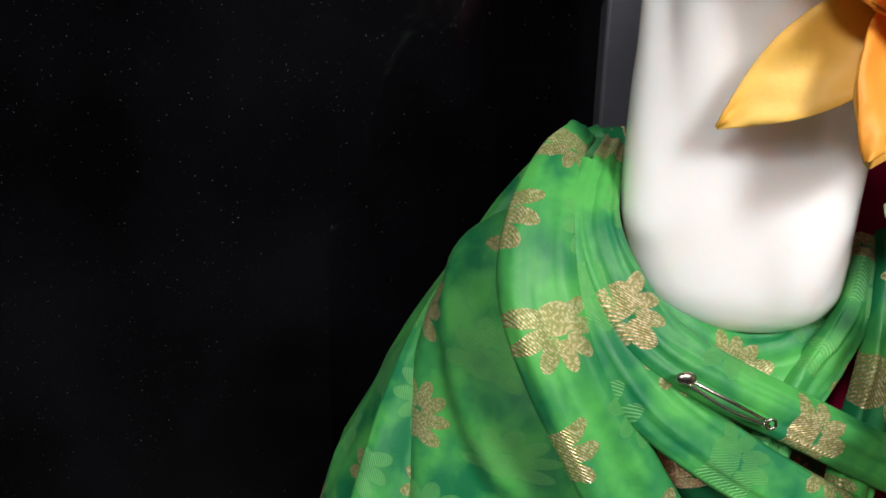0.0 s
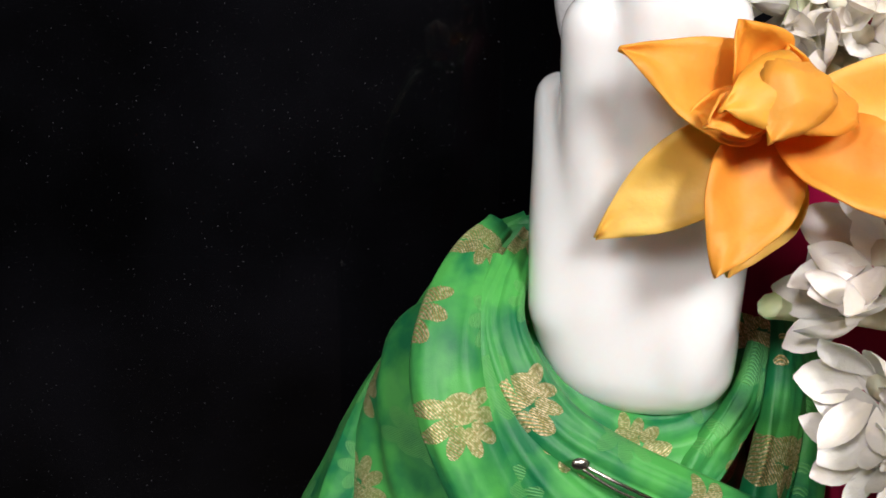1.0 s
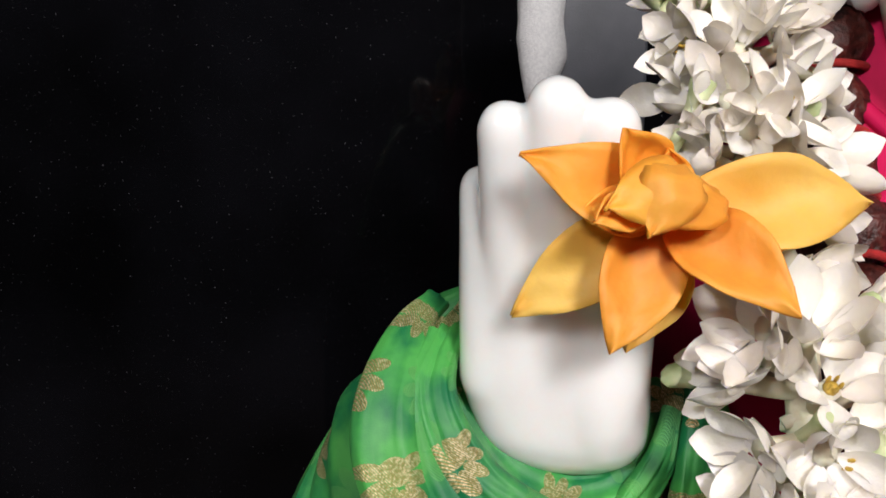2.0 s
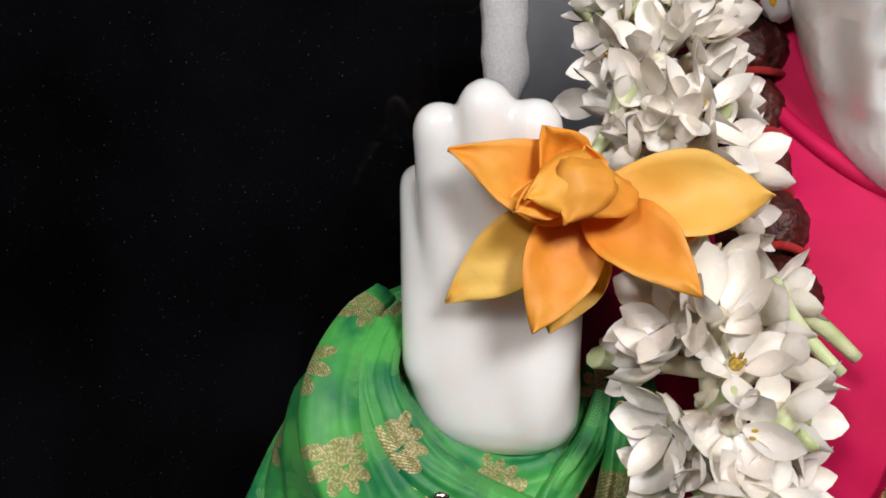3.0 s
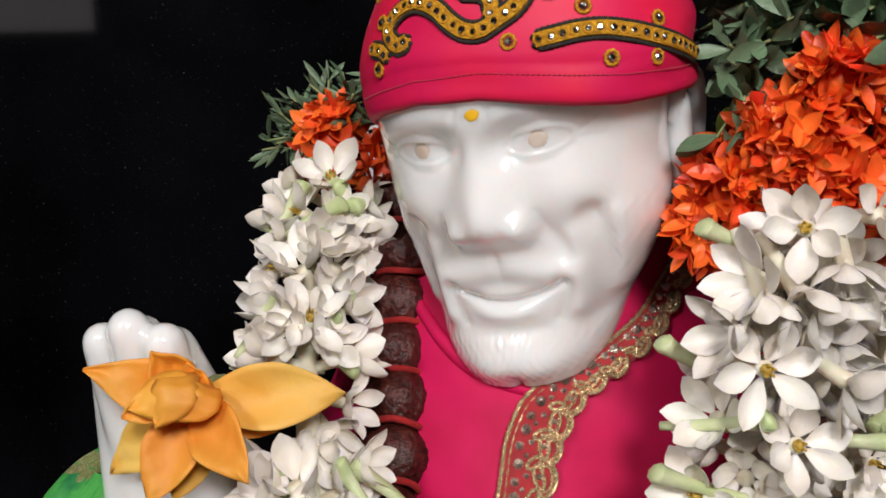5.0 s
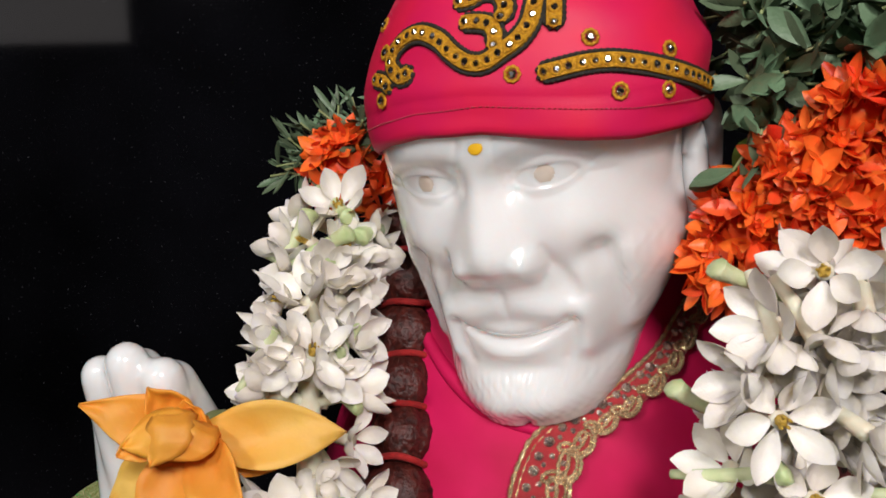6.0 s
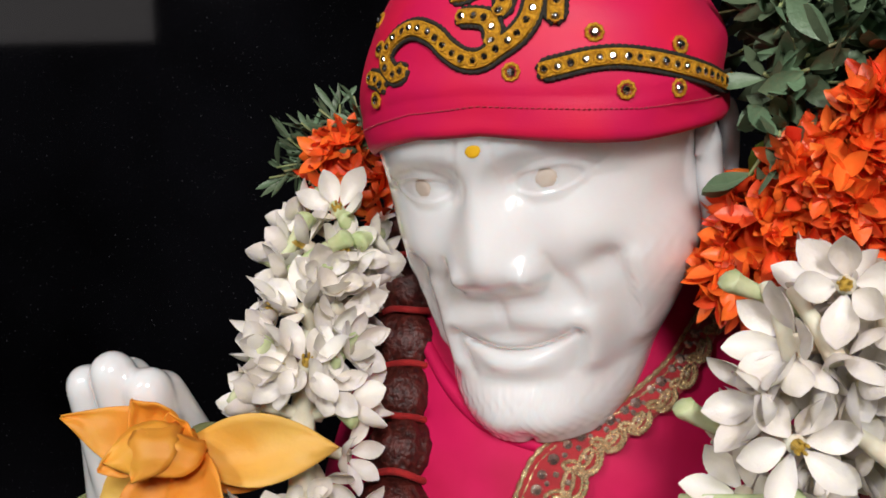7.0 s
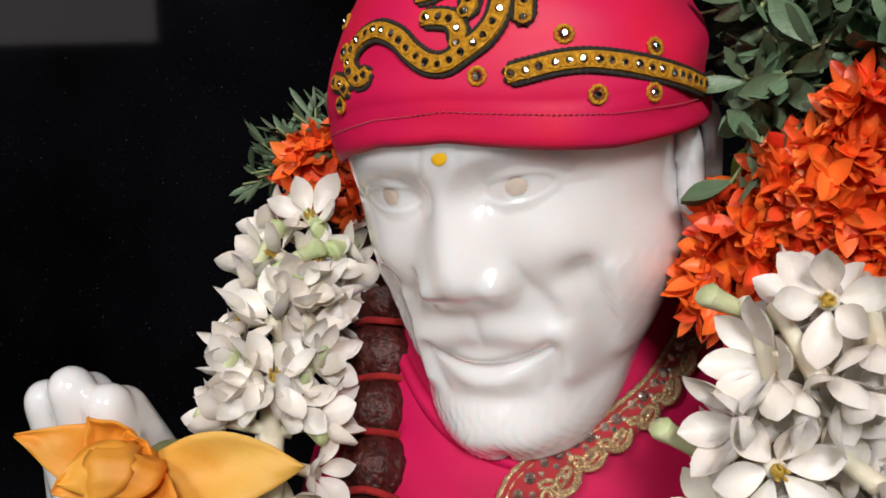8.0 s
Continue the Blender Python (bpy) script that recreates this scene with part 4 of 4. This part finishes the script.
def near_orange_flower(p):
    """Keeps the strung blossoms off the loose orange flower."""
    a, b = Vector((0.120, 0.225, 1.356)), Vector((0.187, 0.226, 1.358))
    t = max(0.0, min(1.0, (p - a).dot(b - a) / (b - a).length_squared))
    d = p - (a + (b - a) * t)
    return Vector((d.x, max(0.0, d.y) * 0.9 if d.y > 0 else 0.0, d.z * 0.9)).length < 0.027 and p.y < 0.266


def tuberoses(owner, path, n, radius, seed, facing, spread=100, size=1.0, budshare=0.18):
    """Blossoms standing out of a string on the side that is seen, one bundle after another."""
    r = random.Random(seed)
    line = spline(path, n)
    tang = np.gradient(line, axis=0)
    for i in range(n):
        t = Vector(tang[i]).normalized()
        fwd = Vector(facing)
        fwd = (fwd - t * fwd.dot(t)).normalized()
        side = t.cross(fwd)
        for k in range(3):
            a = radians(-spread + 2 * spread * (k + r.uniform(0.1, 0.9)) / 3)
            out = fwd * math.cos(a) + side * math.sin(a)
            out = (out + t * r.uniform(-0.55, 0.35)).normalized()
            is_bud = r.random() < budshare
            reach = radius * r.uniform(0.75, 1.05) if not is_bud else radius * r.uniform(1.0, 1.25)
            at = Vector(line[i]) + out * reach * 0.62 + t * r.uniform(-0.004, 0.004)
            if near_orange_flower(at):
                continue
            if is_bud:
                out = (out * 0.4 + t * r.choice((-1, 1)) * r.uniform(0.4, 0.8) + side * r.choice((-1, 1)) * r.uniform(0.4, 0.8)).normalized()
            s = size * r.uniform(0.92, 1.12)
            m = aim(at, out, r.uniform(0, 6.28)) @ Matrix.Diagonal((s, s, s, 1))
            part("bud" if is_bud else "tuberose", r.choice(BUDS if is_bud else BLOSSOMS[1:]), owner, "pale green closed bud" if is_bud else "", m)
    v, f = sweep(line, 0.006, 8, up=(0.3, 1, 0.1))
    part("string", mesh_from("string", v, f, [TUBE]), owner, "bound flower stems")


def ixora_mesh(name, r):
    out = []
    for k in range(4):
        v, f = petal(r.uniform(0.0110, 0.0145), r.uniform(0.0056, 0.0072), 0.0014, r.uniform(-0.001, 0.003), 0.48, 7, 4)
        m = Matrix.Rotation(math.pi / 2 * k + r.uniform(-0.2, 0.2), 4, "Z") @ Matrix.Rotation(-radians(r.uniform(25, 70)), 4, "X")
        out.append((turned(v, m), f, 0))
    line = [(0, 0, -0.014), (0.0005, 0, -0.007), (0, 0, 0.0)]
    out.append((*sweep(line, 0.0008, 5, up=(0, 1, 0)), 0))
    v, f, i = joined(out)
    return mesh_from(name, v, f, [IXORA], True, i)


FLORETS = [ixora_mesh("floret", rng) for _ in range(5)]


def florets(owner, centre, radii, n, seed, facing):
    r = random.Random(seed)
    fw = Vector(facing).normalized()
    k = 0
    while k < n:
        d = Vector((r.gauss(0, 1), r.gauss(0, 1), r.gauss(0, 1))).normalized()
        if d.dot(fw) < -0.25:
            continue
        k += 1
        q = r.uniform(0.82, 1.03)
        at = Vector(centre) + Vector((d.x * radii[0], d.y * radii[1], d.z * radii[2])) * q
        way = (d + Vector((r.uniform(-0.5, 0.5), r.uniform(-0.5, 0.5), r.uniform(-0.5, 0.5)))).normalized()
        s = r.uniform(0.85, 1.25)
        part("floret", r.choice(FLORETS), owner, "", aim(at, way, r.uniform(0, 6.28)) @ Matrix.Diagonal((s, s, s, 1)))
    v, f = ball(centre, [q * 0.80 for q in radii], 10, 14)
    part("core", mesh_from("core", v, f, [IXORA]), owner)


def leaflet_mesh(name, r, length, width):
    v, f = petal(length, width, 0.0012, r.uniform(-0.003, 0.004), 0.6, 7, 3)
    return mesh_from(name, v, f, [LEAF])


LEAFLETS = [leaflet_mesh("leaflet", rng, rng.uniform(0.016, 0.022), rng.uniform(0.006, 0.009)) for _ in range(6)]
NEEDLES = [leaflet_mesh("leaflet", rng, rng.uniform(0.014, 0.020), rng.uniform(0.0028, 0.004)) for _ in range(4)]


def sprigs(owner, path, n, radius, seed, facing, kinds, size=1.0):
    """Bunches of small leaves on thin stalks along a line."""
    r = random.Random(seed)
    line = spline(path, 60)
    for _ in range(n):
        p = Vector(line[r.randrange(60)])
        d = (Vector((r.gauss(0, 1), r.gauss(0, 1), r.gauss(0, 1))) + Vector(facing) * 0.9).normalized()
        root = p + d * radius * r.uniform(0.1, 0.6)
        end = root + (d + Vector((r.uniform(-0.8, 0.8), r.uniform(-0.8, 0.8), r.uniform(-0.8, 0.8)))).normalized() * 0.022 * r.uniform(0.7, 1.3)
        v, f = sweep([root, (root + end) / 2 + Vector((0, 0, 0.0015)), end], 0.0007, 5, up=(0.3, 0.9, 0.2))
        stalk = part("stalk", mesh_from("stalk", v, f, [STALK]), owner)
        along = (end - root).normalized()
        for k in range(r.randint(3, 6)):
            at = root + (end - root) * r.uniform(0.3, 1.0)
            way = (along * r.uniform(0.2, 1.0) + Vector((r.gauss(0, 0.6), r.gauss(0, 0.6), r.gauss(0, 0.6)))).normalized()
            s = size * r.uniform(0.7, 1.25)
            part("leaflet", r.choice(kinds), stalk, "", aim(at, way, r.uniform(0, 6.28)) @ Matrix.Diagonal((s, s, s, 1)))
    v, f = sweep(line, radius * 0.4, 8, up=(0.3, 1, 0.1))
    part("bundle", mesh_from("bundle", v, f, [LEAF]), owner, "dark packed leaf stems")


# ---- the flower garland, hanging on both sides ----
TOCAM = (0.1, -1.0, 0.15)
garland = thing("flower_garland", "thick garland of white tuberoses, orange ixora and green leaves", "garland", "garland sides")
tuberoses(garland, [(0.174, 0.336, 1.440), (0.170, 0.322, 1.422), (0.166, 0.300, 1.398), (0.164, 0.272, 1.366), (0.167, 0.246, 1.332), (0.168, 0.228, 1.300), (0.168, 0.220, 1.270), (0.167, 0.214, 1.235), (0.165, 0.208, 1.19)], 24, 0.036, 11, (-0.1, -1, 0.1), 105, 1.12)
florets(garland, (0.172, 0.356, 1.474), (0.013, 0.012, 0.021), 34, 5, (-0.2, -1, 0.1))
florets(garland, (0.206, 0.345, 1.455), (0.012, 0.011, 0.021), 26, 6, (-0.2, -1, 0.1))
sprigs(garland, [(0.152, 0.378, 1.474), (0.170, 0.376, 1.484), (0.190, 0.370, 1.488), (0.210, 0.375, 1.494), (0.22, 0.39, 1.51)], 50, 0.014, 7, (-0.3, -1, 0.3), NEEDLES)
for x, y, z, wx, wy, wz, kind in ((0.176, 0.262, 1.376, 0.5, -0.8, 0.35, 4), (0.158, 0.262, 1.380, -0.3, -0.9, 0.2, 5), (0.186, 0.258, 1.346, 0.8, -0.6, 0.1, 3), (0.176, 0.250, 1.334, 0.4, -0.9, -0.2, 8),
                                  (0.146, 0.268, 1.372, -0.8, -0.6, 0.1, 9), (0.186, 0.276, 1.392, 0.8, -0.55, 0.25, 4), (0.170, 0.238, 1.330, 0.2, -0.95, 0.3, 2), (0.192, 0.236, 1.322, 0.85, -0.5, 0.25, 5)):
    part("tuberose", BLOSSOMS[kind], garland, "", aim((x, y, z), (wx, wy, wz), 9 * x))
for x, y, z, wx, wy, wz in ((0.131, 0.243, 1.298, -0.8, -0.3, 0.35), (0.158, 0.226, 1.324, 0.05, -0.4, 0.9), (0.165, 0.206, 1.296, 0.1, -0.7, 0.7), (0.188, 0.200, 1.282, 0.6, -0.5, 0.6), (0.138, 0.318, 1.430, -0.6, -0.4, 0.7), (0.172, 0.300, 1.428, 0.4, -0.6, 0.6)):
    part("bud", BUDS[0], garland, "pale green closed bud", aim((x, y, z), (wx, wy, wz), 1.0))

garland = thing("flower_garland", "lush garland side with open white tuberoses, orange ixora, green sprigs", "garland", "garland sides")
tuberoses(garland, [(0.391, 0.199, 1.424), (0.383, 0.200, 1.408), (0.376, 0.202, 1.388), (0.371, 0.204, 1.360), (0.363, 0.206, 1.330), (0.356, 0.206, 1.300), (0.351, 0.208, 1.27), (0.347, 0.208, 1.235), (0.343, 0.21, 1.20)], 17, 0.037, 21, (-0.25, -1, 0.1), 100, 1.0)
tuberoses(garland, [(0.423, 0.205, 1.412), (0.423, 0.208, 1.390), (0.416, 0.210, 1.350), (0.406, 0.212, 1.31), (0.396, 0.212, 1.26)], 9, 0.030, 22, (-0.15, -1, 0.1), 80, 1.0)
# blossoms that turn to the front
for x, y, z, wx, wy, wz, kind, s in (
    (0.368, 0.166, 1.436, -0.45, -0.80, 0.20, 1, 1.02), (0.351, 0.168, 1.416, -0.90, -0.38, 0.15, 4, 1.20), (0.344, 0.170, 1.395, -0.90, -0.38, -0.05, 5, 1.15),
    (0.352, 0.166, 1.410, 0.10, -0.50, -0.85, 5, 1.12), (0.3505, 0.158, 1.384, 0.00, -1.00, 0.05, 6, 1.06), (0.364, 0.160, 1.411, 0.20, -0.60, -0.70, 3, 1.15),
    (0.373, 0.162, 1.405, 0.35, -0.70, -0.55, 2, 1.12), (0.340, 0.180, 1.358, -0.70, -0.50, 0.45, 4, 1.15), (0.383, 0.165, 1.420, -0.20, -0.60, -0.75, 5, 1.12),
    (0.384, 0.160, 1.377, 0.50, -0.70, -0.40, 2, 1.15), (0.366, 0.164, 1.352, -0.05, -0.95, 0.25, 0, 1.02), (0.333, 0.182, 1.325, -0.60, -0.70, 0.20, 1, 1.10),
    (0.358, 0.166, 1.318, 0.10, -1.00, 0.10, 0, 1.02), (0.398, 0.168, 1.440, 0.30, -0.80, 0.10, 3, 1.10), (0.369, 0.246, 1.548, -0.50, -0.70, 0.30, 7, 0.9), (0.410, 0.196, 1.530, 0.20, -0.70, 0.30, 7, 0.9),
):
    part("tuberose", BLOSSOMS[kind], garland, "", aim((x, y, z), (wx, wy, wz), 0.4 + 7 * x) @ Matrix.Diagonal((s, s, s, 1)))
for x, y, z, wx, wy, wz in ((0.3235, 0.190, 1.3860, -0.80, -0.10, 0.58), (0.337, 0.182, 1.4345, -0.86, -0.17, 0.45), (0.318, 0.178, 1.336, -0.9, -0.1, 0.40), (0.404, 0.17, 1.35, 0.9, -0.3, 0.1), (0.352, 0.164, 1.362, 0.7, -0.6, 0.3)):
    part("bud", BUDS[2], garland, "pale green closed bud", aim((x, y, z), (wx, wy, wz), 1.0) @ Matrix.Diagonal((1.05, 1.05, 1.25, 1)))
for c, r, n, s in (((0.391, 0.212, 1.470), (0.028, 0.020, 0.024), 95, 31), ((0.365, 0.228, 1.448), (0.018, 0.015, 0.022), 50, 32), ((0.353, 0.236, 1.428), (0.011, 0.010, 0.013), 24, 33), ((0.413, 0.200, 1.440), (0.020, 0.016, 0.026), 50, 34), ((0.395, 0.200, 1.494), (0.012, 0.010, 0.012), 26, 35)):
    florets(garland, c, r, n, s, (-0.3, -1, 0.3))
sprigs(garland, [(0.441, 0.200, 1.505), (0.416, 0.215, 1.520), (0.399, 0.235, 1.528), (0.386, 0.262, 1.535), (0.381, 0.30, 1.55)], 80, 0.030, 41, (-0.3, -1, 0.2), LEAFLETS, 1.15)
sprigs(garland, [(0.373, 0.240, 1.545), (0.371, 0.236, 1.515), (0.371, 0.232, 1.500), (0.373, 0.228, 1.488)], 28, 0.014, 42, (-0.3, -1, 0.1), LEAFLETS, 1.0)
sprigs(garland, [(0.373, 0.262, 1.565), (0.401, 0.245, 1.56), (0.441, 0.22, 1.55)], 50, 0.030, 43, (-0.2, -1, 0.1), LEAFLETS, 1.15)
v, f = petal(0.030, 0.024, 0.003, 0.004, 0.55, 9, 7)
part("betel_leaf", mesh_from("betel_leaf", v, f, [BETEL]), garland, "broad dark green leaf", aim((0.379, 0.236, 1.486), (-0.55, -0.25, -0.5), 2.2))

# ---- the seed rope ----
rope = thing("seed_garland", "brown rudraksha seed garland with red thread rings on the robe", "garland")
centre = spline([(0.2185, 0.341, 1.452), (0.2130, 0.332, 1.425), (0.2110, 0.318, 1.389), (0.2100, 0.303, 1.361), (0.2080, 0.286, 1.337), (0.2045, 0.268, 1.311), (0.199, 0.252, 1.285), (0.197, 0.245, 1.258), (0.196, 0.240, 1.23), (0.196, 0.238, 1.205)], 200)
arc = np.concatenate([[0], np.cumsum(np.linalg.norm(np.diff(centre, axis=0), axis=1))])
SEEDS = []
for k in range(3):
    v, f = ball((0, 0, 0), (0.0205, 0.0170, 0.0180), 26, 40)
    out = []
    for p in v:
        p = Vector(p)
        a = math.atan2(p.y, p.x)
        groove_at = -0.0014 * math.exp(-(abs(math.sin(2.5 * a + k)) / 0.16) ** 2)
        rough = 0.0010 * noise.noise(p * 330 + Vector((k * 7, 0, 0))) + 0.0004 * noise.noise(p * 800)
        out.append(tuple(p * (1 + (groove_at + rough) / 0.013)))
    SEEDS.append(mesh_from("seed", out, f, [SEED]))
RINGMESH = mesh_from("thread_ring", *sweep([(0.0168 * math.cos(a), 0.0140 * math.sin(a), 0.0006 * math.sin(3 * a)) for a in np.linspace(0, 2 * math.pi, 32, endpoint=False)], 0.0018, 8, closed=True), [REDCORD])
count = int(arc[-1] / 0.0285)
for k in range(count):
    for s, mesh, name in ((k + 0.5, SEEDS[k % 3], "seed"), (k + 1.0, RINGMESH, "thread_ring")):
        i = min(198, int(np.searchsorted(arc, s * 0.0285)))
        way = Vector(centre[i] - centre[i + 1])
        part(name, mesh, rope, "red thread ring" if name == "thread_ring" else "", Matrix.Translation(centre[i]) @ way.to_track_quat("Z", "X").to_matrix().to_4x4() @ Matrix.Rotation(0.9 * k, 4, "Z"))

# ---- the orange flower on the palm ----
flower = thing("orange_flower", "large orange champak flower with pointed petals on the palm", "flower")
CORE = Vector((0.1200, 0.2300, 1.3580))
AXIS = Vector((-0.05, -0.95, 0.30)).normalized()


def long_petal(tip, width, sag, mat, root=None, cup=0.0045, face=None, wide_at=0.52):
    """A pointed petal from the core to its tip, bowed by sag along the flower's axis."""
    a = Vector(root or CORE)
    b = Vector(tip)
    t = (b - a).normalized()
    n = Vector(face or AXIS)
    n = (n - t * n.dot(t)).normalized()
    s = t.cross(n)
    rows, cols = 16, 9
    r = random.Random(int(1000 * (abs(tip[0]) + tip[2])))
    ph = r.uniform(0, 6)
    verts = []
    for i in range(rows):
        q = i / (rows - 1)
        w = width / 2 * (0.30 * (1 - q) + math.sin(math.pi * q ** (math.log(0.5) / math.log(wide_at))) ** 0.9 * (1 - 0.25 * q))
        if q > 0.999:
            w = 0.0002
        for j in range(cols):
            k = 2 * j / (cols - 1) - 1
            wave = 0.0011 * math.sin(8 * q + 3 * k + ph) + 0.0005 * math.sin(23 * q - 5 * k + 2 * ph)
            verts.append(tuple(a + (b - a) * q + s * k * w + n * (sag * math.sin(math.pi * q) - cup * (1 - k * k) * math.sin(math.pi * min(1, q * 1.1)) + wave)))
    ob = part("petal", mesh_from("petal", verts, grid_faces(rows, cols), [mat]), flower)
    m = ob.modifiers.new("thick", "SOLIDIFY")
    m.thickness = 0.0006
    return ob


long_petal((0.073, 0.221, 1.376), 0.0250, 0.004, CHAMPAK, wide_at=0.40)
long_petal((0.074, 0.243, 1.320), 0.0240, 0.006, CHAMPAK_PALE)
long_petal((0.100, 0.212, 1.3165), 0.0250, 0.005, CHAMPAK)
long_petal((0.108, 0.224, 1.3130), 0.0260, 0.003, CHAMPAK_PALE, root=(0.1215, 0.2310, 1.354))
long_petal((0.1485, 0.192, 1.3330), 0.0240, 0.006, CHAMPAK)
long_petal((0.187, 0.231, 1.3590), 0.0290, 0.010, CHAMPAK_PALE, wide_at=0.55, cup=0.007)
long_petal((0.162, 0.231, 1.346), 0.0220, -0.001, CHAMPAK, root=(0.123, 0.232, 1.355))
long_petal((0.104, 0.219, 1.3835), 0.0200, 0.003, CHAMPAK, wide_at=0.62)
long_petal((0.118, 0.222, 1.3770), 0.0160, 0.003, CHAMPAK, wide_at=0.6)
long_petal((0.092, 0.222, 1.3585), 0.0150, 0.004, CHAMPAK, wide_at=0.6)
# inner petals closed like a hood over the heart
for root, tip, w, sg, cp in (((0.128, 0.226, 1.366), (0.0960, 0.2060, 1.3615), 0.022, 0.006, -0.003), ((0.121, 0.224, 1.372), (0.1085, 0.2040, 1.3540), 0.021, 0.007, -0.004),
                             ((0.131, 0.226, 1.363), (0.1165, 0.2060, 1.3560), 0.018, 0.006, -0.004), ((0.112, 0.218, 1.362), (0.0930, 0.2080, 1.3575), 0.013, 0.003, 0.003)):
    long_petal(tip, w, sg, CHAMPAK, root=root, wide_at=0.60, cup=cp)
v, f = ball((0.1215, 0.2275, 1.3600), (0.0075, 0.010, 0.0075), 10, 14)
part("heart", mesh_from("heart", v, f, [CHAMPAK]), flower)
part("stem", mesh_from("stem", *sweep(spline([(0.121, 0.232, 1.360), (0.124, 0.240, 1.364), (0.128, 0.250, 1.362)], 8), 0.0026, 8), [STALK]), flower, "short green stem")
